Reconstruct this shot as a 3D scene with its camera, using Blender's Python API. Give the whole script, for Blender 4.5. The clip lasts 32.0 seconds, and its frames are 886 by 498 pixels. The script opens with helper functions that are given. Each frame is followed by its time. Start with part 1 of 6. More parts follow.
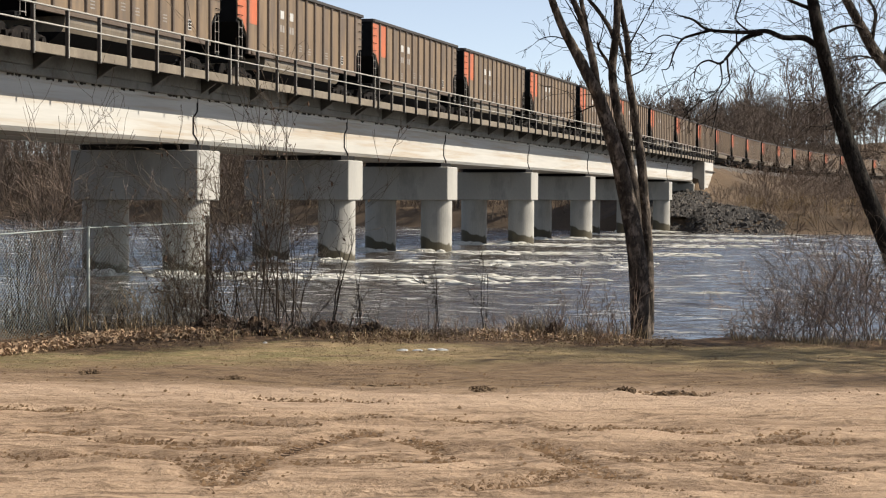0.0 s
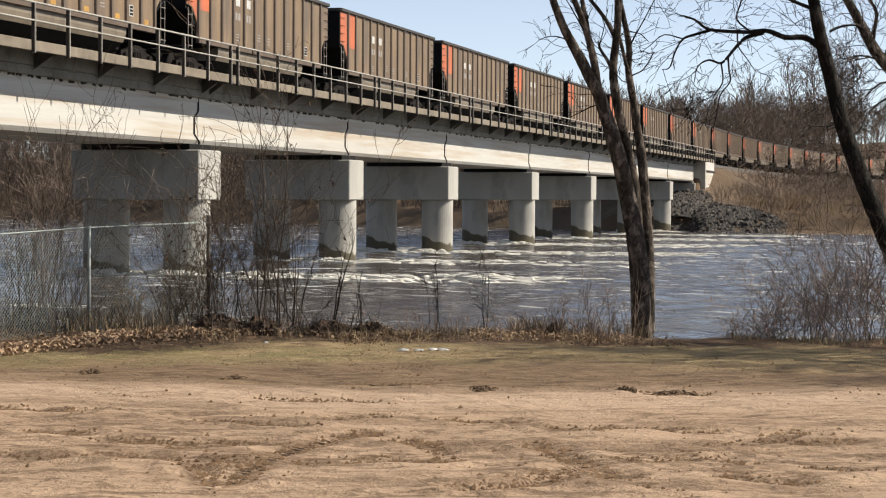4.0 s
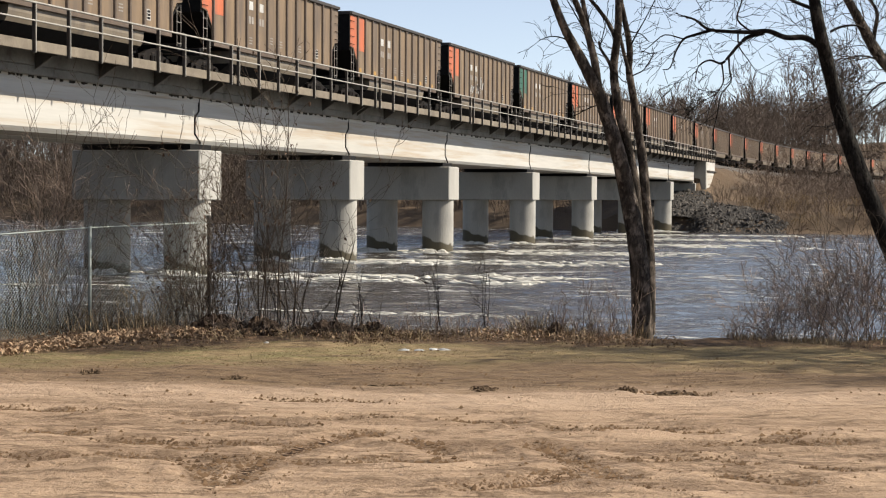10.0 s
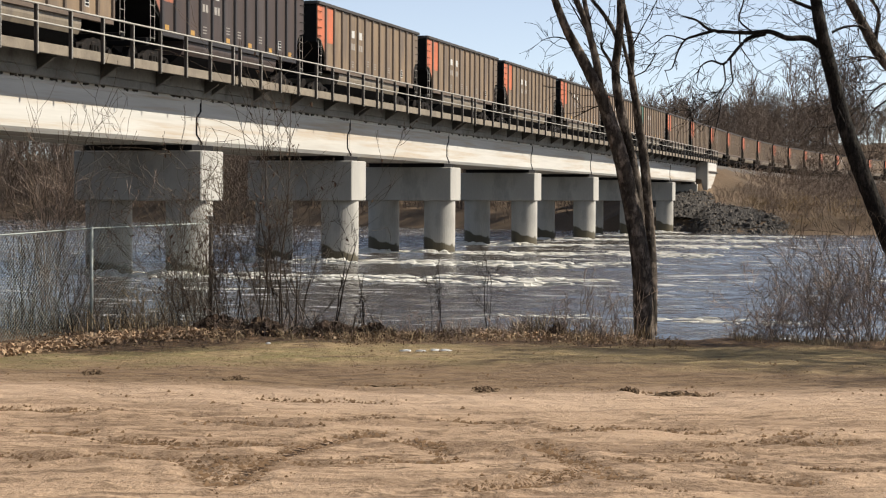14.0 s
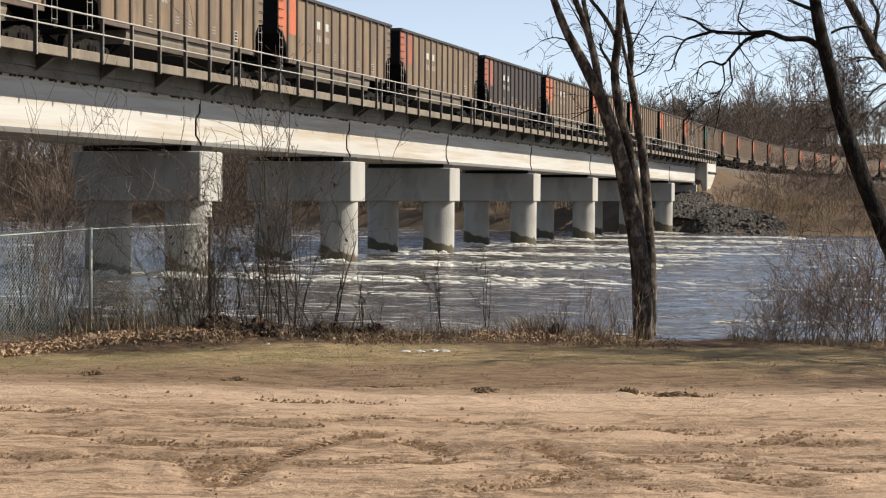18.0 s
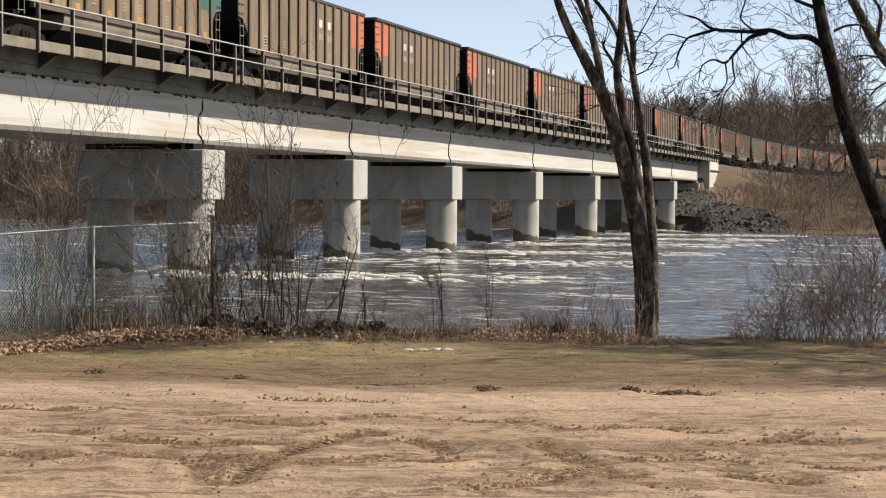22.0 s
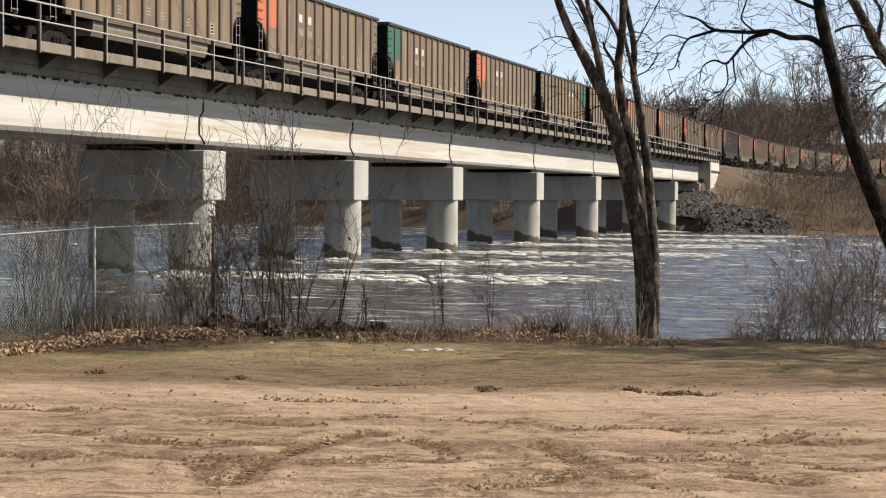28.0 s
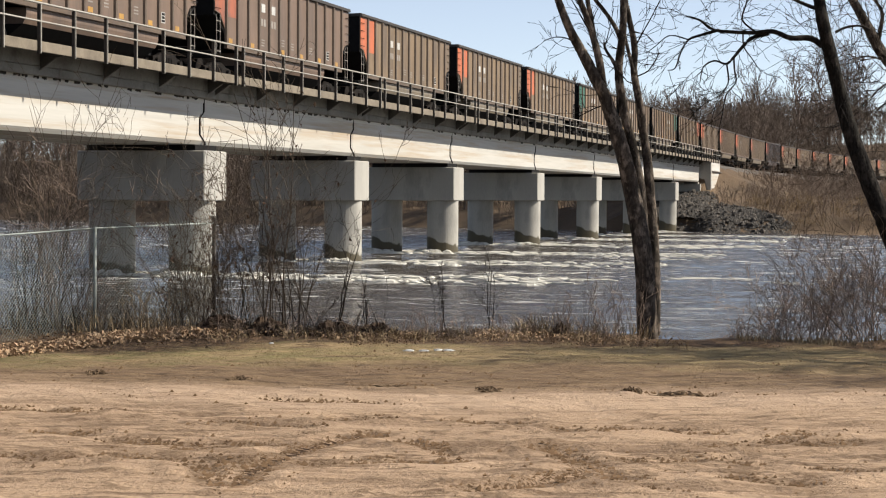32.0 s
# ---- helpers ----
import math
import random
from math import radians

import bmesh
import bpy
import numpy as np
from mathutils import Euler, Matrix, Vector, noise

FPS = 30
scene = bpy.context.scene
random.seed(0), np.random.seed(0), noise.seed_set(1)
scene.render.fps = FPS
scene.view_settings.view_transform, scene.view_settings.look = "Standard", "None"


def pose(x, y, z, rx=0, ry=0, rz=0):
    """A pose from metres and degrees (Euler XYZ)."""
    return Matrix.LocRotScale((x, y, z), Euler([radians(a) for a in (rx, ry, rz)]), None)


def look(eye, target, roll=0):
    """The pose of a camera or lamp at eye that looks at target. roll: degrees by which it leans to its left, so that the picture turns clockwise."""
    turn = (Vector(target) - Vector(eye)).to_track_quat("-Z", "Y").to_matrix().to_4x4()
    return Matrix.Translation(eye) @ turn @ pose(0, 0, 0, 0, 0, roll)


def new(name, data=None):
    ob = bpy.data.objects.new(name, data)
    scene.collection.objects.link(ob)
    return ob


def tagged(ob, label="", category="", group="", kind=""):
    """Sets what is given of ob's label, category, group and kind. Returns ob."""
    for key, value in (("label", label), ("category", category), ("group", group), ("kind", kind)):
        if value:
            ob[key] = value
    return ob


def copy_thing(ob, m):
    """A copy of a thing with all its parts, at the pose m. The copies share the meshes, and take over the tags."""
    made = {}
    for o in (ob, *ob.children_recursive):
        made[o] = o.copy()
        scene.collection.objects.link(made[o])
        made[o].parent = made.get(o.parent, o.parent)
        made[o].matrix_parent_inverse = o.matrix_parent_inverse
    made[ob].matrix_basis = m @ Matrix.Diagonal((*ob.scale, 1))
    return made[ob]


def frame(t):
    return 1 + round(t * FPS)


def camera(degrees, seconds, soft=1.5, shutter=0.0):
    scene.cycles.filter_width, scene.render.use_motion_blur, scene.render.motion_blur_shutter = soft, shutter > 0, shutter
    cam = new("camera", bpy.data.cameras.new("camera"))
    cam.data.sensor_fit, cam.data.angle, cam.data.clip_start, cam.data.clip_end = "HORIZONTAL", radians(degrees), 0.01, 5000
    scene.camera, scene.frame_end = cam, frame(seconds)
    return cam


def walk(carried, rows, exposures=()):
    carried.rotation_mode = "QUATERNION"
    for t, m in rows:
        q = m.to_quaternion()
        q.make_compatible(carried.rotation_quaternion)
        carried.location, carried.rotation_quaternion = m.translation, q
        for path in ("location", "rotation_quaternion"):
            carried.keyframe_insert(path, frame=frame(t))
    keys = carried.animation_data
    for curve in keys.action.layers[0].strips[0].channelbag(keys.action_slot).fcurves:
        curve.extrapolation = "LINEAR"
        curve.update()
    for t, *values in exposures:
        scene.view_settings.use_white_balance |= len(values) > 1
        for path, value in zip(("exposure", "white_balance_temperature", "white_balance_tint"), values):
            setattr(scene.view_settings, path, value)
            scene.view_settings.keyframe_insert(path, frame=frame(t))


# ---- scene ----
YAW, PITCH, ROLL, EYE = 14.895, -1.579, 0.277, 1.6
cam = camera(26.742, 32.0, soft=1.15)

# a hand-held camera that stays on its spot and turns by fractions of a degree: seconds, turn, tilt
SWAY = [
    (0, 0.000, 0.000), (1, 0.005, -0.014), (1.5, 0.018, -0.031), (2, 0.018, -0.014), (2.5, 0.045, 0.018),
    (3, 0.040, 0.014), (3.5, 0.031, -0.009), (5.5, 0.023, -0.009), (7, 0.027, -0.009), (8, 0.027, -0.005),
    (8.5, 0.045, -0.014), (10, 0.045, -0.004), (10.5, 0.045, -0.009), (11, 0.071, 0.014), (11.5, 0.098, 0.062),
    (12, 0.098, 0.062), (12.5, 0.098, 0.031), (13, 0.098, 0.022), (14.5, 0.098, 0.013), (16.5, 0.093, 0.013),
    (17, 0.071, 0.013), (18, 0.075, 0.035), (18.5, 0.093, 0.040), (19, 0.124, 0.013), (19.5, 0.151, 0.013),
    (20, 0.151, 0.009), (20.5, 0.151, -0.009), (21.5, 0.151, -0.022), (23, 0.151, -0.013), (25.5, 0.151, -0.013),
    (27.5, 0.173, -0.013), (28, 0.177, 0.000), (29, 0.177, 0.018), (30, 0.177, -0.013), (30.5, 0.182, 0.004),
    (31.5, 0.195, 0.013), (32, 0.195, 0.013)]
walk(cam, [(t, pose(0, 0, EYE, 90 + PITCH + b, 0, YAW + a) @ pose(0, 0, 0, 0, 0, ROLL)) for t, a, b in SWAY],
     exposures=[(0.0, 0.70, 6450, 10), (32.0, 0.70, 6450, 10)])

# ---- sky and sun ----
SUN_EL, SUN_AZ = 40.0, (0.95, 0.31)
world = bpy.data.worlds.new("world")
scene.world = world
world.use_nodes = True
wn = world.node_tree.nodes
sky = wn.new("ShaderNodeTexSky")
sky.sky_type, sky.sun_disc = "NISHITA", False
sky.sun_elevation, sky.sun_rotation = radians(SUN_EL), math.atan2(SUN_AZ[0], SUN_AZ[1])
sky.air_density, sky.dust_density, sky.ozone_density = 0.65, 0.15, 1.5
haze = wn.new("ShaderNodeHueSaturation")
haze.inputs["Saturation"].default_value, haze.inputs["Hue"].default_value = 0.62, 0.502
world.node_tree.links.new(sky.outputs[0], haze.inputs["Color"])
world.node_tree.links.new(haze.outputs[0], wn["Background"].inputs[0])
wn["Background"].inputs[1].default_value = 0.093
sun = new("sun", bpy.data.lights.new("sun", "SUN"))
sun.data.energy, sun.data.angle, sun.data.color = 5.0, radians(0.55), (1.0, 0.93, 0.81)
n_az = math.hypot(*SUN_AZ)
sun_way = Vector((SUN_AZ[0] / n_az * math.cos(radians(SUN_EL)), SUN_AZ[1] / n_az * math.cos(radians(SUN_EL)), math.sin(radians(SUN_EL))))
sun.matrix_world = look(sun_way * 60, (0, 0, 0))

# ---- materials ----
def material(name, base, dark=None, rough=0.8, metal=0.0, scale=1.0, stretch=(1, 1, 1), grain=20.0, bump=0.3, dirt=None,
             dirt_scale=0.4, dirt_amount=0.5, gloss=0.5, vary=0.0, fine_amount=0.2):
    """A surface with variation at two scales: broad patches (base to dark), fine grain in value and bump, and dirt."""
    m = bpy.data.materials.new(name)
    m.use_nodes = True
    nt = m.node_tree
    N, link = nt.nodes, nt.links.new
    bsdf = N["Principled BSDF"]
    tc, mp = N.new("ShaderNodeTexCoord"), N.new("ShaderNodeMapping")
    mp.inputs["Scale"].default_value = stretch
    link(tc.outputs["Object"], mp.inputs[0])
    dark = dark or tuple(c * 0.7 for c in base)

    def noise_node(s, detail=5, rough_n=0.6):
        n = N.new("ShaderNodeTexNoise")
        n.inputs["Scale"].default_value, n.inputs["Detail"].default_value, n.inputs["Roughness"].default_value = s, detail, rough_n
        link(mp.outputs[0], n.inputs["Vector"])
        return n

    def ramp(src, a, b):
        r = N.new("ShaderNodeMapRange")
        r.inputs["From Min"].default_value, r.inputs["From Max"].default_value = a, b
        link(src, r.inputs["Value"])
        return r.outputs[0]

    def mix(fac, a, b, mode="MIX"):
        x = N.new("ShaderNodeMix")
        x.data_type, x.blend_type = "RGBA", mode
        for sock, v in ((x.inputs[0], fac), (x.inputs[6], a), (x.inputs[7], b)):
            if isinstance(v, (int, float)):
                sock.default_value = v
            elif isinstance(v, tuple):
                sock.default_value = (*v, 1) if len(v) == 3 else v
            else:
                link(v, sock)
        return x.outputs[2]

    broad, fine = noise_node(scale), noise_node(grain, 4)
    col = mix(ramp(broad.outputs[0], 0.35, 0.65), base, dark)
    col = mix(ramp(fine.outputs[0], 0.3, 0.7), col, mix(1.0, col, (1 - fine_amount,) * 3, "MULTIPLY"))
    if dirt:
        d = noise_node(dirt_scale, 6, 0.65)
        col = mix(ramp(d.outputs[0], 0.62 - 0.3 * dirt_amount, 0.78 - 0.2 * dirt_amount), col, dirt)
    if vary:
        oi = N.new("ShaderNodeObjectInfo")
        hv = N.new("ShaderNodeHueSaturation")
        link(ramp(oi.outputs["Random"], 0, 1), hv.inputs["Value"])
        hv.inputs["Value"].links[0].from_node.inputs["To Min"].default_value = 1 - vary
        hv.inputs["Value"].links[0].from_node.inputs["To Max"].default_value = 1 + vary
        link(col, hv.inputs["Color"])
        col = hv.outputs[0]
    link(col, bsdf.inputs["Base Color"])
    bsdf.inputs["Roughness"].default_value, bsdf.inputs["Metallic"].default_value = rough, metal
    bsdf.inputs["Specular IOR Level"].default_value = gloss
    if bump:
        b = N.new("ShaderNodeBump")
        b.inputs["Strength"].default_value, b.inputs["Distance"].default_value = bump, 0.02
        link(fine.outputs[0], b.inputs["Height"])
        link(b.outputs[0], bsdf.inputs["Normal"])
    return m


CONCRETE = material("concrete", (0.362, 0.340, 0.298), (0.305, 0.288, 0.255), 0.9, scale=0.5, stretch=(1, 1, 0.35), grain=14, bump=0.08, fine_amount=0.1,
                    dirt=(0.187, 0.184, 0.173), dirt_scale=0.9, dirt_amount=0.30)
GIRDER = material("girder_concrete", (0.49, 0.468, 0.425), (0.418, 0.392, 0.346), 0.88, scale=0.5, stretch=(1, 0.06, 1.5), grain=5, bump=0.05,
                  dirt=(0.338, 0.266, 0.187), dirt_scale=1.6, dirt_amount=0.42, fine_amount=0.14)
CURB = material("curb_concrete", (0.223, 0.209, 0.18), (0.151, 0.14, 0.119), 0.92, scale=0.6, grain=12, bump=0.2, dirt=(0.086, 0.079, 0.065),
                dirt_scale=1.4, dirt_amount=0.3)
MOSS = material("debris", (0.025, 0.022, 0.016), None, 1.0, scale=6, grain=40, bump=0.6)
GALV = material("galvanised_steel", (0.389, 0.36, 0.31), (0.302, 0.277, 0.238), 0.6, 0.0, scale=3, grain=30, bump=0.1)
POSTS = material("post_steel", (0.061, 0.05, 0.04), (0.036, 0.03, 0.024), 0.7, 0.0, scale=3, grain=30, bump=0.1)
STEEL_DARK = material("dark_steel", (0.101, 0.094, 0.083), None, 0.7, 0.3, scale=3, grain=25, bump=0.15)
FASCIA = material("fascia", (0.216, 0.176, 0.126), (0.133, 0.107, 0.076), 0.85, 0.0, scale=1.2, grain=16, bump=0.12)
TUB = material("tub_taupe", (0.238, 0.191, 0.133), (0.18, 0.144, 0.101), 0.6, 0.1, scale=0.7, stretch=(1, 1, 0.3), grain=9, bump=0.08,
               dirt=(0.108, 0.086, 0.068), dirt_scale=1.3, dirt_amount=0.35)
BODY = material("car_taupe", (0.252, 0.170, 0.096), (0.146, 0.099, 0.058), 0.62, 0.1, scale=0.7, stretch=(1, 1.4, 0.25), grain=7, bump=0.06,
                dirt=(0.108, 0.078, 0.054), dirt_scale=1.1, dirt_amount=0.5)
BODY_RED = material("car_brown", (0.18, 0.119, 0.083), (0.137, 0.09, 0.063), 0.62, 0.1, scale=0.7, stretch=(1, 1.4, 0.25), grain=7, bump=0.06,
                    dirt=(0.101, 0.072, 0.054), dirt_scale=0.8, dirt_amount=0.4)
BODY_DARK = material("car_black_brown", (0.056, 0.034, 0.024), (0.035, 0.022, 0.017), 0.6, 0.1, scale=0.7, stretch=(1, 1.4, 0.25), grain=7,
                     bump=0.06, dirt=(0.065, 0.05, 0.043), dirt_scale=0.8, dirt_amount=0.25)
RIB = material("rib_brown", (0.122, 0.083, 0.054), (0.086, 0.059, 0.04), 0.65, 0.1, scale=2, grain=9, bump=0.06)
RIB_DARK = material("rib_black", (0.022, 0.016, 0.014), None, 0.6, 0.1, scale=2, grain=9, bump=0.06)
ORANGE = material("faded_orange", (0.49, 0.126, 0.047), (0.396, 0.104, 0.043), 0.6, scale=0.9, stretch=(1, 1, 0.4), grain=8, bump=0.05,
                  dirt=(0.216, 0.101, 0.065), dirt_scale=0.9, dirt_amount=0.34)
ORANGE_OLD = material("dirty_orange", (0.374, 0.101, 0.043), (0.245, 0.086, 0.05), 0.6, scale=1.1, stretch=(1, 1, 0.4), grain=8, bump=0.05,
                      dirt=(0.115, 0.072, 0.058), dirt_scale=0.9, dirt_amount=0.5)
GREEN = material("faded_green", (0.025, 0.108, 0.068), (0.022, 0.079, 0.054), 0.6, scale=0.9, grain=8, bump=0.05,
                 dirt=(0.072, 0.072, 0.058), dirt_scale=0.9, dirt_amount=0.25)
# for black parts, and for shade painted on car ends, undersides and cap gaps
BLACK = material("black_and_shade", (0.009, 0.008, 0.008), (0.014, 0.013, 0.012), 0.8, scale=2, grain=12, bump=0.1, gloss=0.12)
RIM = material("top_chord_steel", (0.036, 0.031, 0.027), (0.058, 0.047, 0.04), 0.7, 0.2, scale=2, grain=12, bump=0.1)
GRATING = material("walkway_grating", (0.05, 0.045, 0.04), None, 0.8, 0.2, scale=3, grain=30, bump=0.2)
WHITE = material("white_paint", (0.54, 0.526, 0.49), (0.432, 0.418, 0.389), 0.6, scale=3, grain=30, bump=0.02)
GREY_MARK = material("worn_paint", (0.302, 0.274, 0.238), (0.216, 0.187, 0.158), 0.7, scale=4, grain=30, bump=0.02)
YELLOW = material("reflective_yellow", (0.446, 0.238, 0.036), (0.324, 0.173, 0.036), 0.5, scale=3, grain=30, bump=0.02)

# ---- tools ----
class Shape:
    """Collects corners and faces of one mesh."""

    def __init__(self):
        self.v, self.f = [], []

    def add(self, verts, faces):
        k = len(self.v)
        self.v += [tuple(p) for p in verts]
        self.f += [tuple(i + k for i in f) for f in faces]
        return self

    def box(self, x0, x1, y0, y1, z0, z1, c=0.0):
        if c <= 0:
            v = [(x, y, z) for z in (z0, z1) for y in (y0, y1) for x in (x0, x1)]
            return self.add(v, [(0, 2, 3, 1), (4, 5, 7, 6), (0, 1, 5, 4), (2, 6, 7, 3), (0, 4, 6, 2), (1, 3, 7, 5)])
        bm = bmesh.new()
        bmesh.ops.create_cube(bm, size=1, matrix=Matrix.LocRotScale(((x0 + x1) / 2, (y0 + y1) / 2, (z0 + z1) / 2), None,
                                                                 (abs(x1 - x0), abs(y1 - y0), abs(z1 - z0))))
        bmesh.ops.bevel(bm, geom=bm.edges[:], offset=c, segments=1, affect="EDGES")
        self.take(bm)
        return self

    def take(self, bm):
        bm.verts.ensure_lookup_table()
        self.add([v.co.copy() for v in bm.verts], [[v.index for v in f.verts] for f in bm.faces])
        bm.free()

    def sweep(self, profile, axis, a, b, cap=True):
        """A closed profile of (p, q), drawn out from a to b along axis 'x', 'y' or 'z'."""
        put = {"x": lambda p, q, s: (s, p, q), "y": lambda p, q, s: (p, s, q), "z": lambda p, q, s: (p, q, s)}[axis]
        n = len(profile)
        v = [put(p, q, a) for p, q in profile] + [put(p, q, b) for p, q in profile]
        f = [(i, (i + 1) % n, n + (i + 1) % n, n + i) for i in range(n)]
        if cap:
            f += [tuple(range(n))[::-1], tuple(range(n, 2 * n))]
        return self.add(v, f)

    def tube(self, pts, radii, sides=6, cap=True):
        pts = [Vector(p) for p in pts]
        if not hasattr(radii, "__len__"):
            radii = [radii] * len(pts)
        k, rings = len(self.v), len(pts)
        ref = Vector((0.31, 0.52, 0.79)).normalized()
        for i, p in enumerate(pts):
            d = (pts[min(i + 1, rings - 1)] - pts[max(i - 1, 0)])
            d = d.normalized() if d.length > 1e-9 else Vector((0, 0, 1))
            r0 = ref if abs(ref.dot(d)) < 0.93 else Vector((1, 0, 0))
            e1 = d.cross(r0).normalized()
            e2 = d.cross(e1)
            for j in range(sides):
                w = 2 * math.pi * j / sides
                self.v.append(tuple(p + (e1 * math.cos(w) + e2 * math.sin(w)) * radii[i]))
        for i in range(rings - 1):
            for j in range(sides):
                a, b = k + i * sides + j, k + i * sides + (j + 1) % sides
                self.f.append((a, b, b + sides, a + sides))
        if cap:
            self.f.append(tuple(k + j for j in range(sides))[::-1])
            self.f.append(tuple(k + (rings - 1) * sides + j for j in range(sides)))
        return self

    def mesh(self, name, mat, smooth=False):
        me = bpy.data.meshes.new(name)
        me.from_pydata(self.v, [], self.f)
        me.materials.append(mat)
        if smooth:
            me.polygons.foreach_set("use_smooth", [True] * len(me.polygons))
        me.update()
        return me


def part(name, shape, mat, parent=None, label="", at=None, smooth=False):
    """One mesh object under a thing or under a part. shape: a Shape, or a mesh that is shared."""
    me = shape if isinstance(shape, bpy.types.Mesh) else shape.mesh(name, mat, smooth)
    ob = new(name, me)
    if parent is not None:
        ob.parent = parent
    if at is not None:
        ob.matrix_basis = at
    if label:
        ob["label"] = label
    return ob


CY, SY = math.cos(radians(YAW)), math.sin(radians(YAW))


def near(u, d, z=0.0):
    """A place u metres across and d metres ahead of where the camera stands."""
    return Vector((u * CY - d * SY, u * SY + d * CY, z))


def smoothstep(a, b, x):
    t = np.clip((x - a) / (b - a), 0, 1)
    return t * t * (3 - 2 * t)


# ---- the plan: the bridge runs along +y, the river along +x ----
WATER = -1.05
TRACK_X, RAIL_Z, CURVE_START, CURVE_R = -25.40, 5.45, 220.7, 938.8
CAP_X, CAP_LEN, CAP_W, CAP_Z0, CAP_Z1 = -23.03, 4.49, 1.91, 1.47, 3.10
PIERS = [39.9, 55.91, 71.73, 87.41, 106.6, 125.73, 144.9, 164.17]
ABUT = 182.3


def water_at(y):
    """The river's level, a little lower towards the far bank."""
    return WATER - 0.0035 * (y - 75)


def track(s):
    """Place and heading (degrees to the right of +y) of the track at the length s."""
    if s < CURVE_START:
        return TRACK_X, s, 0.0
    a = (s - CURVE_START) / CURVE_R
    return TRACK_X + CURVE_R * (1 - math.cos(a)), CURVE_START + CURVE_R * math.sin(a), math.degrees(a)


def shore(x):
    """The far waterline's y."""
    return 161.0 + 6.5 * smoothstep(-19.5, -22.5, x) + np.where(x < -24, -(x + 24) * 0.62, 0) + np.where(x > 0, -x * 0.12, 0)


def bank_edge(u):
    """The distance ahead at which the near bank breaks off."""
    return 21.75 + 0.2 * np.sin(u * 0.9 + 1) + 0.25 * np.sin(u * 2.3) - 0.45 * smoothstep(1.5, 3.5, u) * smoothstep(6.5, 4.5, u) + np.maximum(0, np.abs(u) - 12) * 0.2

# ---- ground ----
def wobble(x, y, s, seed=0.0):
    """Cheap smooth noise over arrays, about -1 to 1."""
    return (np.sin(x * s + 1.7 * np.sin(y * s * 0.83 + seed) + seed * 2.1) * np.cos(y * s * 1.13 + 1.3 * np.sin(x * s * 0.71 + seed * 1.3))
            + 0.5 * np.sin(x * s * 2.31 + seed) * np.sin(y * s * 2.07 + seed * 3.1)) / 1.5


# tyre ruts in the lot: (across, ahead)
RUTS = [[(-3.35, 14.08), (-3.05, 14.07), (-2.73, 13.98)], [(-2.71, 12.53), (-2.45, 12.43)], [(-2.22, 12.17), (-1.69, 12.07), (-1.16, 12.1)], [(-2.72, 11.45), (-2.44, 11.25), (-2.07, 11.43), (-1.58, 11.27), (-1.28, 11.23)], [(-1.65, 11.82), (-1.36, 11.95)], [(-1.21, 10.37), (-1.13, 11.21), (-0.96, 11.8), (-0.72, 12.37), (-0.51, 12.69)], [(-0.82, 11.24), (-0.4, 11.3), (0.0, 11.22)], [(-1.66, 13.44), (-0.99, 13.05)], [(-0.81, 13.58), (-0.5, 13.64)], [(-0.3, 12.35), (0.0, 11.77)], [(-1.49, 11.22), (-1.3, 10.38)], [(-1.42, 15.08), (-0.62, 14.87)], [(-0.73, 16.15), (-0.2, 16.07)]]
RUTS_EAST = [[(0.65, 11.96), (0.75, 11.53), (0.84, 11.0), (1.04, 10.57), (1.24, 10.24)], [(0.18, 10.21), (0.48, 10.42), (0.84, 10.93)], [(1.11, 11.35), (1.34, 11.39), (1.53, 11.56)], [(1.71, 12.05), (2.09, 12.21), (2.46, 12.67)], [(2.34, 12.14), (2.63, 12.19)], [(1.73, 11.55), (1.88, 11.3)], [(2.25, 11.02), (2.41, 10.95)], [(0.81, 12.98), (1.01, 12.88)], [(1.17, 13.06), (1.8, 12.82)], [(1.7, 15.33), (2.11, 15.27)], [(0.07, 13.55), (0.49, 13.39)], [(1.67, 10.68), (2.03, 10.54)]]


def rut_depth(u, d):
    """How deep the ruts cut at these places, 0 to 1."""
    best = np.full(np.shape(u), 9.0)
    for line in RUTS + RUTS_EAST:
        for (ua, da), (ub, db) in zip(line, line[1:]):
            t = np.clip(((u - ua) * (ub - ua) + (d - da) * (db - da)) / ((ub - ua) ** 2 + (db - da) ** 2), 0, 1)
            best = np.minimum(best, np.hypot(u - ua - t * (ub - ua), d - da - t * (db - da)))
    return np.clip(1 - best / 0.15, 0, 1) - 0.6 * np.clip(1 - np.abs(best - 0.24) / 0.10, 0, 1)


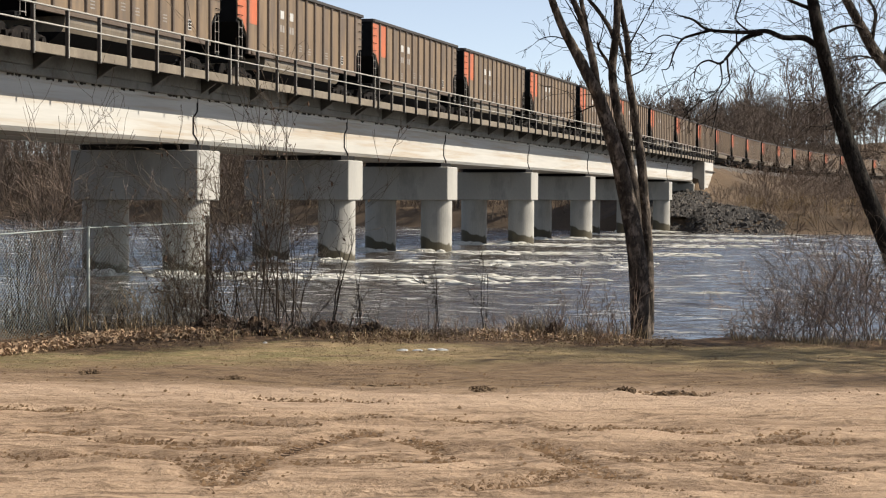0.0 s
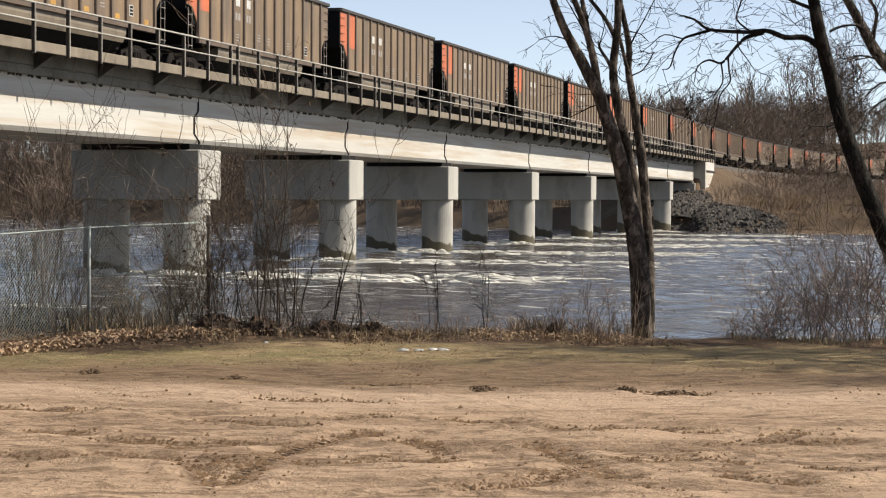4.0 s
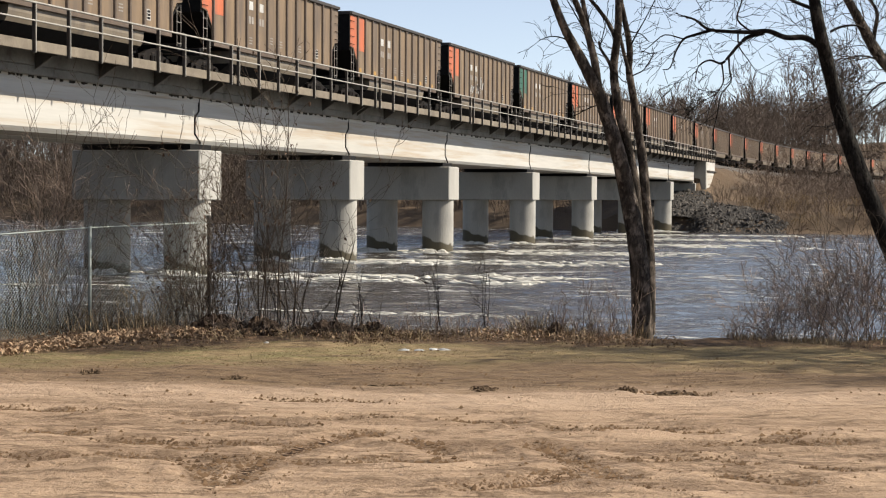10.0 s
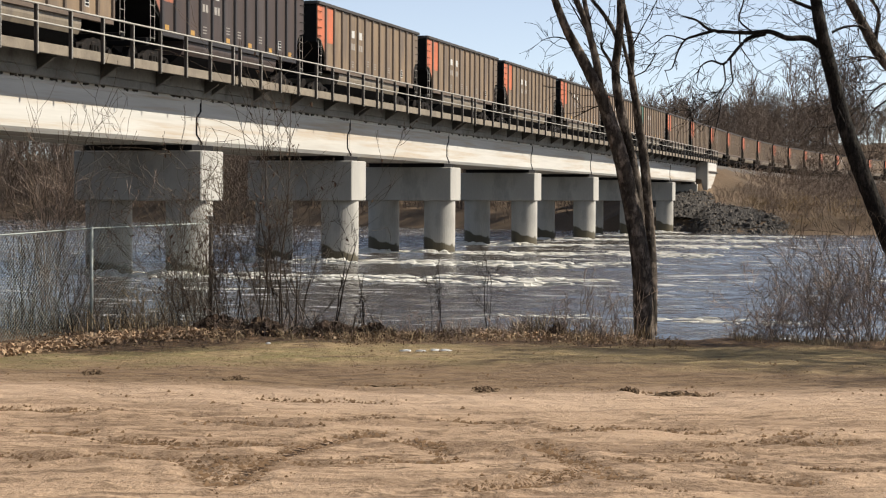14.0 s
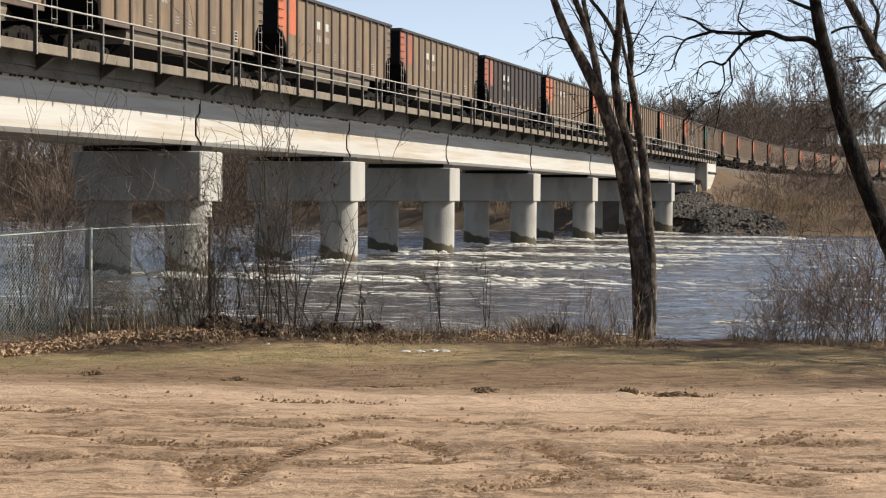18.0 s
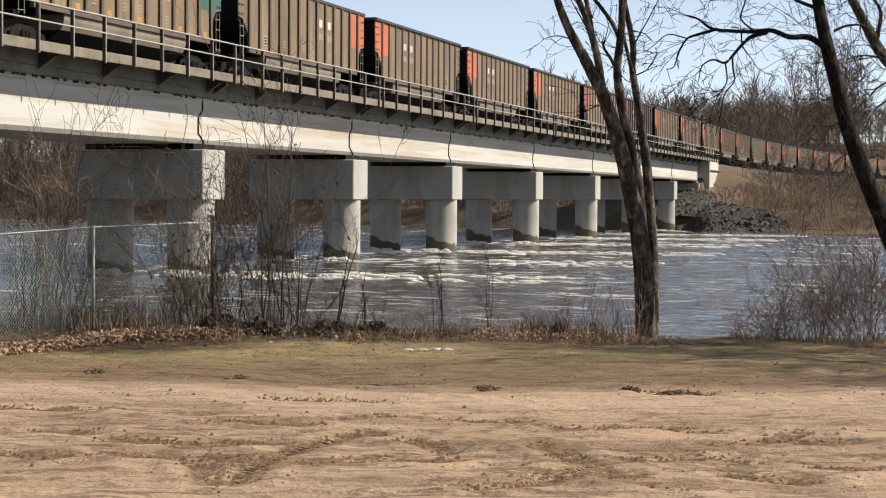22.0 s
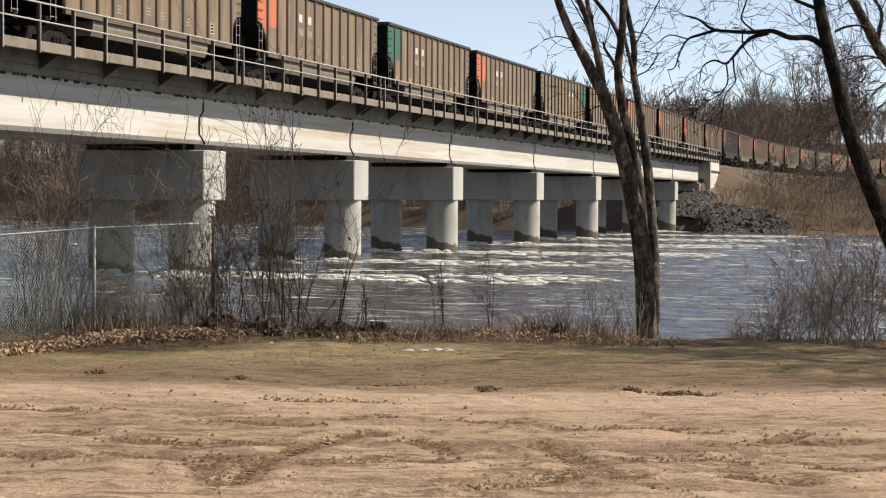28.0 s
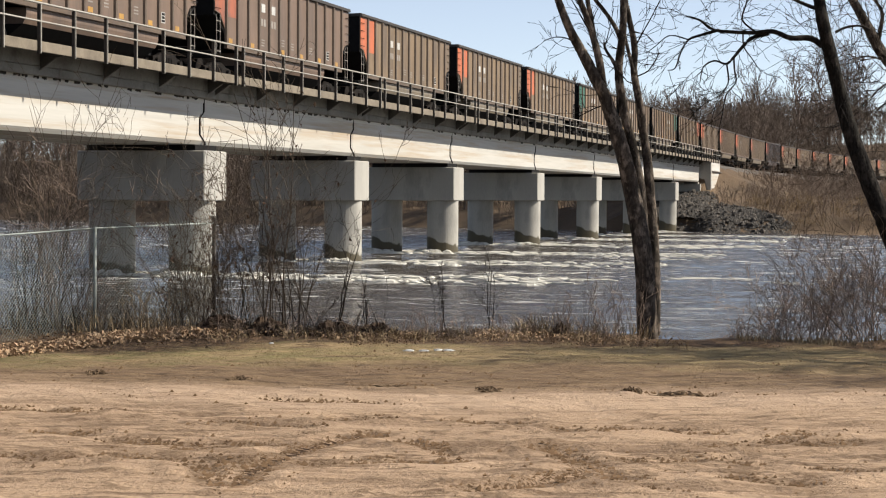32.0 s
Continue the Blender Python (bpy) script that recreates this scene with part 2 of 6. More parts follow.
def ground_height(x, y):
    x, y = np.asarray(x, float), np.asarray(y, float)
    u, d = x * CY + y * SY, -x * SY + y * CY
    # near bank: a flat lot, a low crest, then a drop into the river bed
    e = d - bank_edge(u)
    z_near = 0.05 * wobble(x, y, 0.35, 1) * smoothstep(6, 14, d) + 0.03 * smoothstep(-4, -0.5, e) * smoothstep(1.0, -2.5, u)
    z_near = z_near + 0.02 * wobble(x, y, 2.1, 2) + 0.012 * wobble(x, y, 6.3, 4) * smoothstep(40, 20, d)
    z_near = z_near - 0.022 * rut_depth(u, d) * (1 + 0.5 * wobble(x, y, 9.1, 3)) * smoothstep(24, 20, d)
    z_near = z_near - 3.2 * smoothstep(0.0, 6.0, e) + np.where(y < 44, smoothstep(44, 30, y) * smoothstep(-8, -16, x) * 1.6 * smoothstep(0, 5, e), 0)
    # far bank
    f = y - shore(x)
    rise = np.interp(f, [-8, -3, 0, 2.0, 5, 14, 60, 160, 420], [-3.0, -1.9, -1.1, -0.1, 0.5, 1.2, 2.8, 8.5, 19.0])
    dx = x - np.where(y < CURVE_START, TRACK_X, TRACK_X + (y - CURVE_START) ** 2 / (2 * CURVE_R))
    rise = np.minimum(rise, 1.5 + 20 * smoothstep(-10, -34, dx))
    bank = 4.75 - np.maximum(0, np.abs(dx) - 2.7) * np.where(dx > 0, 0.42, 0.5)
    bank = np.where(y > ABUT + 1.0, bank, -9) + 0 * f
    bank = bank - np.maximum(0, ABUT + 8.5 - y) * 0.36 * smoothstep(2.6, 3.0, np.abs(dx))
    toe = np.interp(y, [ABUT - 14, ABUT - 2, ABUT + 0.9, ABUT + 1.1], [0, 2.0, 2.4, 2.6]) - np.maximum(0, np.abs(dx) - 3.2) * 0.45
    z_far = np.maximum(rise, np.maximum(bank, np.where((y > ABUT - 14) & (y < ABUT + 1.2), toe, -9)))
    z_far = z_far + 0.18 * wobble(x, y, 0.31, 5) * smoothstep(1, 8, f)
    far = smoothstep(70, 80, y)
    z = z_near * (1 - far) + z_far * far
    return np.where(np.hypot(x, y) > 900, np.maximum(z, 6), z)


def polar_sheet(name, mat, angles, radii, height, smooth=True):
    """A sheet round the camera's spot, fine where it is near and ahead."""
    a, r = np.meshgrid(np.radians(angles), np.array(radii))
    x, y = r * np.sin(a) * CY - r * np.cos(a) * SY, r * np.sin(a) * SY + r * np.cos(a) * CY
    z = height(x, y)
    n, m = a.shape
    v = np.stack([x, y, z], -1).reshape(-1, 3)
    i = np.arange((n - 1) * m).reshape(n - 1, m)
    j = np.roll(i, -1, axis=1)
    f = np.stack([i, j, j + m, i + m], -1).reshape(-1, 4)
    c = len(v)
    v = np.vstack([v, [[0, 0, float(height(np.zeros(1), np.zeros(1))[0])]]])
    faces = f.tolist() + [(c, (k + 1) % m, k) for k in range(m)]
    me = bpy.data.meshes.new(name)
    me.from_pydata(v.tolist(), [], faces)
    # rut depth per point, used to paint shade into the ruts
    rut_shade = me.attributes.new("churned", "FLOAT", "POINT")
    xs, ys = v[:, 0], v[:, 1]
    rut_shade.data.foreach_set("value", np.clip(rut_depth(xs * CY + ys * SY, -xs * SY + ys * CY), 0, 1).astype(np.float32))
    me.materials.append(mat)
    me.polygons.foreach_set("use_smooth", [smooth] * len(me.polygons))
    me.update()
    return new(name, me)


def ground_material():
    """Tyre-churned sandy dirt nearby, a strip of worn grass, leaf litter on the crest, dull dry grass on the far bank."""
    m = bpy.data.materials.new("ground")
    m.use_nodes = True
    nt = m.node_tree
    N, link = nt.nodes, nt.links.new
    bsdf = N["Principled BSDF"]
    tc = N.new("ShaderNodeTexCoord")
    rot = N.new("ShaderNodeMapping")
    rot.inputs["Rotation"].default_value = (0, 0, radians(-YAW))
    link(tc.outputs["Object"], rot.inputs[0])
    sep = N.new("ShaderNodeSeparateXYZ")
    link(rot.outputs[0], sep.inputs[0])

    def noise_node(scale, stretch=(1, 1, 1), detail=6, r=0.6, shift=0.0):
        mp = N.new("ShaderNodeMapping")
        mp.inputs["Scale"].default_value, mp.inputs["Location"].default_value = stretch, (shift, shift, 0)
        link(rot.outputs[0], mp.inputs[0])
        n = N.new("ShaderNodeTexNoise")
        n.inputs["Scale"].default_value, n.inputs["Detail"].default_value, n.inputs["Roughness"].default_value = scale, detail, r
        link(mp.outputs[0], n.inputs["Vector"])
        return n.outputs[0]

    def ramp(src, a, b, c=0.0, d=1.0):
        r = N.new("ShaderNodeMapRange")
        for key, val in (("From Min", a), ("From Max", b), ("To Min", c), ("To Max", d)):
            r.inputs[key].default_value = val
        link(src, r.inputs["Value"])
        return r.outputs[0]

    def calc(op, a, b):
        n = N.new("ShaderNodeMath")
        n.operation = op
        for sock, v in zip(n.inputs, (a, b)):
            if isinstance(v, (int, float)):
                sock.default_value = v
            else:
                link(v, sock)
        return n.outputs[0]

    def mix(fac, a, b):
        x = N.new("ShaderNodeMix")
        x.data_type = "RGBA"
        for sock, v in ((x.inputs[0], fac), (x.inputs[6], a), (x.inputs[7], b)):
            if isinstance(v, tuple):
                sock.default_value = (*v, 1)
            elif isinstance(v, (int, float)):
                sock.default_value = v
            else:
                link(v, sock)
        return x.outputs[2]

    d = calc("ADD", sep.outputs["Y"], ramp(noise_node(0.5), 0.2, 0.8, -1.1, 1.1))
    d = calc("ADD", d, ramp(noise_node(3.0, shift=4), 0.2, 0.8, -0.5, 0.5))
    churn = noise_node(0.75, (0.8, 1.0, 1), 8, 0.62)
    streak = noise_node(1.1, (0.14, 1.5, 1), 8, 0.70, 7)
    fine = noise_node(24, (1, 1, 1), 5, 0.7)
    clod = noise_node(4.5, (0.9, 1.0, 1), 6, 0.66, 3)
    rut_shade = N.new("ShaderNodeAttribute")
    rut_shade.attribute_name = "churned"
    # ruts are darkened in the colour as painted shade, broken up by clods
    rut = calc("MULTIPLY", ramp(clod, 0.43, 0.51), ramp(rut_shade.outputs["Fac"], 0.02, 0.4))
    rut = calc("MAXIMUM", rut, calc("MULTIPLY", ramp(clod, 0.51, 0.56, 0, 0.75), ramp(churn, 0.45, 0.53)))
    dirt = mix(ramp(churn, 0.36, 0.66), (0.382, 0.265, 0.171), (0.274, 0.185, 0.117))
    dirt = mix(ramp(streak, 0.51, 0.58, 0, 0.9), dirt, (0.184, 0.119, 0.072))
    scuff = calc("MULTIPLY", ramp(noise_node(3.4, (0.30, 1.5, 1), 8, 0.72, 51), 0.50, 0.55), ramp(noise_node(0.6, (0.4, 1.2, 1), 4, 0.6, 57), 0.42, 0.56))
    dirt = mix(scuff, dirt, (0.122, 0.075, 0.043))
    dirt = mix(rut, dirt, (0.108, 0.066, 0.036))
    dirt = mix(ramp(fine, 0.40, 0.72, 0, 0.5), dirt, (0.403, 0.292, 0.202))
    dirt = mix(ramp(noise_node(9.0, (0.6, 1.2, 1), shift=21), 0.655, 0.70, 0, 0.7), dirt, (0.115, 0.068, 0.04))
    lane = calc("MULTIPLY", ramp(sep.outputs["Y"], 14.0, 14.6), ramp(sep.outputs["Y"], 16.1, 15.7))
    dirt = mix(calc("MULTIPLY", lane, ramp(streak, 0.64, 0.44, 0, 1.0)), dirt, (0.403, 0.288, 0.196))
    grass = mix(ramp(noise_node(1.6, (0.35, 1.2, 1), 8, 0.74, 9), 0.40, 0.60), (0.288, 0.202, 0.112), (0.155, 0.119, 0.054))
    grass = mix(ramp(noise_node(22, (0.6, 1.2, 1), 5, 0.75, 2), 0.42, 0.62, 0, 0.85), grass, (0.288, 0.205, 0.112))
    grass = mix(ramp(noise_node(2.6, (0.4, 1.2, 1), 8, 0.75, 13), 0.52, 0.60), grass, (0.108, 0.072, 0.043))
    grass = mix(ramp(noise_node(11, (0.5, 1.5, 1), 6, 0.78, 71), 0.50, 0.60, 0, 0.75), grass, (0.10, 0.072, 0.038))
    grass = mix(ramp(noise_node(16, (0.5, 1.5, 1), 6, 0.78, 77), 0.54, 0.64, 0, 0.8), grass, (0.38, 0.28, 0.155))
    litter = mix(ramp(noise_node(9, (1, 1, 1), 5, 0.7, 5), 0.40, 0.62), (0.137, 0.086, 0.05), (0.04, 0.026, 0.017))
    worn = mix(ramp(noise_node(6, (0.3, 1.4, 1), 8, 0.76, 17), 0.42, 0.60), (0.194, 0.13, 0.076), (0.097, 0.063, 0.039))
    rim = calc("ADD", sep.outputs["Y"], ramp(noise_node(1.4, (0.35, 1.2, 1), 7, 0.7, 27), 0.25, 0.75, -0.7, 0.7))
    rim = calc("SUBTRACT", rim, ramp(sep.outputs["X"], -1.0, -4.5, 0, 0.75))
    col = mix(ramp(rim, 15.1, 16.2), dirt, worn)
    turf = mix(calc("MULTIPLY", ramp(noise_node(2.2, (0.4, 1.1, 1), 7, 0.72, 41), 0.46, 0.58), ramp(sep.outputs["X"], 0.5, -2.5, 0.25, 0.9)), grass, (0.137, 0.126, 0.05))
    straw = calc("MULTIPLY", ramp(noise_node(3.2, (0.35, 1.3, 1), 8, 0.74, 63), 0.46, 0.56), ramp(sep.outputs["X"], 1.5, 3.4))
    turf = mix(straw, turf, (0.33, 0.245, 0.125))
    col = mix(ramp(d, 17.3, 18.7), col, turf)
    edge = calc("ADD", d, ramp(sep.outputs["X"], -1.5, -4.0, 0, 0.8))
    col = mix(ramp(edge, 19.8, 20.5), col, litter)
    far = mix(ramp(noise_node(0.12, detail=6), 0.36, 0.62), (0.144, 0.099, 0.062), (0.072, 0.053, 0.036))
    far = mix(ramp(noise_node(1.1, (1, 0.4, 1), 6, 0.7), 0.42, 0.66), far, (0.101, 0.068, 0.043))
    col = mix(ramp(sep.outputs["Y"], 60, 90), col, far)
    away = N.new("ShaderNodeVectorMath")
    away.operation = "LENGTH"
    link(rot.outputs[0], away.inputs[0])
    # unseen ground round the lot, made dark to cut bounced light
    floor = mix(ramp(noise_node(0.4, shift=31), 0.4, 0.62), (0.079, 0.056, 0.035), (0.05, 0.036, 0.023))
    col = mix(calc("MULTIPLY", ramp(away.outputs["Value"], 26, 40), ramp(sep.outputs["Y"], 30, 20)), col, floor)
    link(col, bsdf.inputs["Base Color"])
    bsdf.inputs["Roughness"].default_value = 0.95
    bsdf.inputs["Specular IOR Level"].default_value = 0.15
    h = calc("ADD", calc("MULTIPLY", churn, 0.3), calc("ADD", calc("MULTIPLY", streak, 0.7), calc("ADD", calc("MULTIPLY", clod, 0.75), calc("MULTIPLY", fine, 0.22))))
    b = N.new("ShaderNodeBump")
    b.inputs["Strength"].default_value, b.inputs["Distance"].default_value = 0.8, 0.11
    link(h, b.inputs["Height"])
    link(b.outputs[0], bsdf.inputs["Normal"])
    return m


view = np.linspace(-15.5, 15.5, 230)
rest = np.linspace(15.5, 344.5, 120)[1:-1]
radii = np.concatenate([[2, 5, 8], np.geomspace(9, 26, 230), np.geomspace(26.2, 70, 70), np.geomspace(71, 150, 25), np.geomspace(152, 300, 95), np.geomspace(305, 3500, 36)])
ground = polar_sheet("ground", ground_material(), np.concatenate([view, rest]), radii, ground_height)
tagged(ground, "sandy dirt lot with tyre ruts, worn grass and river banks", "ground", kind="structure")


# ---- river ----
def water_material():
    m = bpy.data.materials.new("river_water")
    m.use_nodes = True
    nt = m.node_tree
    N, link = nt.nodes, nt.links.new
    bsdf = N["Principled BSDF"]
    tc = N.new("ShaderNodeTexCoord")

    def noise_node(scale, stretch, detail=5, r=0.6, shift=0.0):
        mp = N.new("ShaderNodeMapping")
        mp.inputs["Scale"].default_value, mp.inputs["Location"].default_value = stretch, (shift, shift, 0)
        link(tc.outputs["Object"], mp.inputs[0])
        n = N.new("ShaderNodeTexNoise")
        n.inputs["Scale"].default_value, n.inputs["Detail"].default_value, n.inputs["Roughness"].default_value = scale, detail, r
        link(mp.outputs[0], n.inputs["Vector"])
        return n.outputs[0]

    def ramp(src, a, b):
        r = N.new("ShaderNodeMapRange")
        r.inputs["From Min"].default_value, r.inputs["From Max"].default_value = a, b
        link(src, r.inputs["Value"])
        return r.outputs[0]

    def calc(op, a, b):
        n = N.new("ShaderNodeMath")
        n.operation = op
        for sock, v in zip(n.inputs, (a, b)):
            if isinstance(v, (int, float)):
                sock.default_value = v
            else:
                link(v, sock)
        return n.outputs[0]

    lines = noise_node(1.7, (0.24, 0.9, 1), 9, 0.74)
    beds = noise_node(0.09, (0.5, 1.2, 1), 3, 0.5, 11)
    sep = N.new("ShaderNodeSeparateXYZ")
    link(tc.outputs["Object"], sep.inputs[0])
    foam = calc("MULTIPLY", ramp(lines, 0.555, 0.60), ramp(beds, 0.40, 0.58))
    foam = calc("MULTIPLY", foam, calc("ADD", 0.35, calc("MULTIPLY", ramp(sep.outputs["Y"], 34, 62), 0.65)))
    thin = noise_node(3.0, (0.22, 0.9, 1), 9, 0.78, 17)
    swirl = noise_node(0.22, (0.6, 1.3, 1), 4, 0.6, 23)
    foam = calc("MAXIMUM", foam, calc("MULTIPLY", calc("MULTIPLY", ramp(thin, 0.57, 0.61), ramp(swirl, 0.42, 0.58)), 0.85))
    mx = N.new("ShaderNodeMix")
    mx.data_type = "RGBA"
    mx.inputs[6].default_value, mx.inputs[7].default_value = (0.042, 0.034, 0.027, 1), (0.56, 0.54, 0.50, 1)
    link(foam, mx.inputs[0])
    link(mx.outputs[2], bsdf.inputs["Base Color"])
    rg = N.new("ShaderNodeMapRange")
    rg.inputs["To Min"].default_value, rg.inputs["To Max"].default_value = 0.12, 0.8
    link(foam, rg.inputs["Value"])
    link(rg.outputs[0], bsdf.inputs["Roughness"])
    bsdf.inputs["IOR"].default_value = 1.33
    bsdf.inputs["Specular IOR Level"].default_value = 0.75
    ripple = calc("ADD", noise_node(1.9, (0.5, 1.1, 1), 4, 0.55, 3), calc("MULTIPLY", foam, 0.3))
    b = N.new("ShaderNodeBump")
    b.inputs["Strength"].default_value, b.inputs["Distance"].default_value = 1.0, 0.24
    link(ripple, b.inputs["Height"])
    link(b.outputs[0], bsdf.inputs["Normal"])
    return m


WATER_MAT = water_material()


def river_sheet():
    xs, ys = np.arange(-195, 75, 0.62), np.concatenate([np.arange(14, 110, 0.42), np.arange(110, 225, 0.7)])
    x, y = np.meshgrid(xs, ys)
    z = 0.06 * wobble(x * 0.7, y, 0.9, 3) + 0.038 * wobble(x * 0.7, y, 1.9, 7) + 0.014 * wobble(x * 0.7, y * 1.1, 4.1, 1)
    z = z * (0.65 + 0.7 * (0.5 + 0.5 * wobble(x, y, 0.07, 5)))
    z = z + water_at(y) - WATER
    n, m = x.shape
    i = np.arange(n * m).reshape(n, m)
    f = np.stack([i[:-1, :-1], i[:-1, 1:], i[1:, 1:], i[1:, :-1]], -1).reshape(-1, 4)
    me = bpy.data.meshes.new("river_water")
    me.from_pydata(np.stack([x, y, z], -1).reshape(-1, 3).tolist(), [], f.tolist())
    me.materials.append(WATER_MAT)
    me.polygons.foreach_set("use_smooth", [True] * len(me.polygons))
    me.update()
    ob = new("river_water", me)
    ob.location = (0, 0, WATER)
    return tagged(ob, "swollen brown river with white foam streaks flowing under the bridge", "water", kind="structure")


river = river_sheet()

# ---- bridge ----
bridge = tagged(new("railway_bridge"), "long concrete girder railway bridge with steel walkway and railings", "bridge")
bridge.location = (0, 0, 0)


def build_bridge():
    mid = CAP_X - CAP_LEN / 2
    cap_me = Shape().box(CAP_X - CAP_LEN, CAP_X, 0, CAP_W, CAP_Z0, CAP_Z1, 0.035).mesh("pier_cap", CONCRETE)
    ring = [(math.cos(2 * math.pi * k / 40) * 0.765, math.sin(2 * math.pi * k / 40) * 0.765) for k in range(40)]
    col_me = Shape().sweep(ring, "z", -3.2, CAP_Z0 - 0.002).mesh("column", COLUMN)
    # an added black block stands in for the shade between cap and girders
    STRIP_ME = Shape().box(CAP_X - CAP_LEN + 0.33, CAP_X - 0.345, 0.05, CAP_W - 0.05, CAP_Z1 + 0.003, 3.287).mesh("bearing_strip", BLACK)
    for y in PIERS:
        cap = part("pier_cap", cap_me, CONCRETE, bridge, "weathered concrete pier cap", pose(0, y, 0))
        for k in (-1, 1):
            part("column", col_me, COLUMN, cap, "round concrete column with dark wet base", pose(mid + k * 1.43, CAP_W / 2, 0))
        part("bearing_strip", STRIP_ME, BLACK, cap, "black block painting the shade above the cap")
    joints = [y + 0.62 for y in PIERS] + [ABUT + 0.3]
    starts = [24.0] + joints
    gx = -23.33
    for k in range(len(starts) - 1):
        y0, y1 = starts[k] + 0.012, starts[k + 1] - 0.012
        g = part("girder", girder_shape(gx, y0, y1, 1), GIRDER, bridge, "pale concrete box girder with shaded upper half")
        part("girder", girder_shape(2 * mid - gx, y0, y1, -1), GIRDER, bridge, "pale concrete box girder with shaded upper half")
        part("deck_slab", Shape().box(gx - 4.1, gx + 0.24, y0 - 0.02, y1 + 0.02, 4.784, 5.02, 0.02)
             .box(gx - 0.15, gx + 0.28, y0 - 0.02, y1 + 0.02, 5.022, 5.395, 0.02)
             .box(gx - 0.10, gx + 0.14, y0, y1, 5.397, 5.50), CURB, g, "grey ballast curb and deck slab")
        # dark debris caught on the ledge
        rng = random.Random(k)
        s = Shape()
        y = y0 + 0.4
        while y < y1 - 0.5:
            w = rng.uniform(0.1, 0.45)
            if rng.random() < (0.45 if k == 0 else 0.85 if k < 3 else 0.5):
                m = rng.randint(3, 6)
                edge = [(y + w * i / m, 4.786 - rng.uniform(0.03, 0.085)) for i in range(m + 1)]
                s.sweep(edge + [(y + w, 4.79), (y, 4.79)], "x", gx + 0.032, gx + 0.06)
            y += w + rng.uniform(0.02, 0.5)
        tagged(part("ledge_debris", s, MOSS, g, "dark moss and debris along the ledge"), kind="stuff")
        if k:
            # the open joint: a dark crooked line, upright, stepped and upright again
            zz = [(0.02, 4.77), (0.02, 4.36), (-0.32, 4.14), (-0.32, 3.62), (0.12, 3.36), (0.12, 3.29)]
            s = Shape()
            for (ya, za), (yb, zb) in zip(zz, zz[1:]):
                s.add([(gx + 0.036, y0 - 0.03 + ya - 0.03, za), (gx + 0.036, y0 - 0.03 + ya + 0.03, za), (gx + 0.036, y0 - 0.03 + yb + 0.03, zb), (gx + 0.036, y0 - 0.03 + yb - 0.03, zb),
                       (gx - 0.01, y0 - 0.03 + ya - 0.03, za), (gx - 0.01, y0 - 0.03 + ya + 0.03, za), (gx - 0.01, y0 - 0.03 + yb + 0.03, zb), (gx - 0.01, y0 - 0.03 + yb - 0.03, zb)],
                      [(0, 1, 2, 3), (4, 7, 6, 5), (0, 4, 5, 1), (1, 5, 6, 2), (2, 6, 7, 3), (3, 7, 4, 0)])
            part("joint_seal", s, BLACK, g, "dark crooked joint between the girders")
        walkway(y0, y1 if k < len(starts) - 2 else ABUT + 7.4, g)


def girder_shape(gx, y0, y1, side):
    """A box girder with a chamfered foot and a shallow lip; side: +1 faces the near side."""
    p = [(gx, 3.42), (gx, 4.62), (gx + side * 0.03, 4.66), (gx + side * 0.03, 4.782), (gx - side * 1.9, 4.782), (gx - side * 1.9, 3.29),
         (gx - side * 0.10, 3.29)]
    return Shape().sweep(p if side > 0 else p[::-1], "y", y0, y1)


WX = -22.11
BRACES = material("brace_steel", (0.158, 0.144, 0.122), (0.101, 0.09, 0.076), 0.7, 0.1, scale=3, grain=25, bump=0.15)


def walkway(y0, y1, g):
    """The outer steel walkway of one span: floor, fascia, brackets, posts and rails."""
    deck = part("walkway", Shape().box(WX - 1.05, WX - 0.075, y0, y1, 5.40, 5.46), GRATING, bridge, "dark steel grating walkway floor")
    part("fascia", Shape().box(WX - 0.07, WX, y0 + 0.01, y1 - 0.01, 5.245, 5.515, 0.012), FASCIA, deck, "sunlit pale fascia beam")
    n = max(2, round((y1 - y0 - 0.9) / 1.815))
    pitch = (y1 - y0 - 0.6) / n
    ys = [y0 + 0.30 + pitch * k for k in range(n + 1)]
    for y in ys:
        part("post", POST_ME, POSTS, deck, "", pose(WX + 0.045, y, 0))
        part("post_flange", FLANGE_ME, GALV, deck, "", pose(WX + 0.045, y, 0))
    for k, y in enumerate(ys):
        if k % 2 == 0 or k == n:
            part("brace", BRACE_ME, BRACES, part("bracket", BRACKET_ME, STEEL_DARK, bridge, "dark triangular steel bracket", pose(0, y, 0)), "grey diagonal flange")
    part("top_rail", Shape().box(WX + 0.02, WX + 0.09, y0 - 0.025, y1 + 0.025, 6.436, 6.48, 0.008), GALV, deck, "pale steel handrail")
    part("mid_rail", Shape().box(WX + 0.03, WX + 0.08, y0 - 0.025, y1 + 0.025, 5.982, 6.022, 0.008), GALV, deck, "pale steel mid rail")
    far = part("walkway", Shape().box(-28.7, -27.6, y0, y1, 5.40, 5.46), GRATING, bridge, "dark steel grating walkway floor")
    part("top_rail", Shape().box(-28.7, -28.64, y0 + 0.1, y1 - 0.1, 6.425, 6.485), GALV, far)


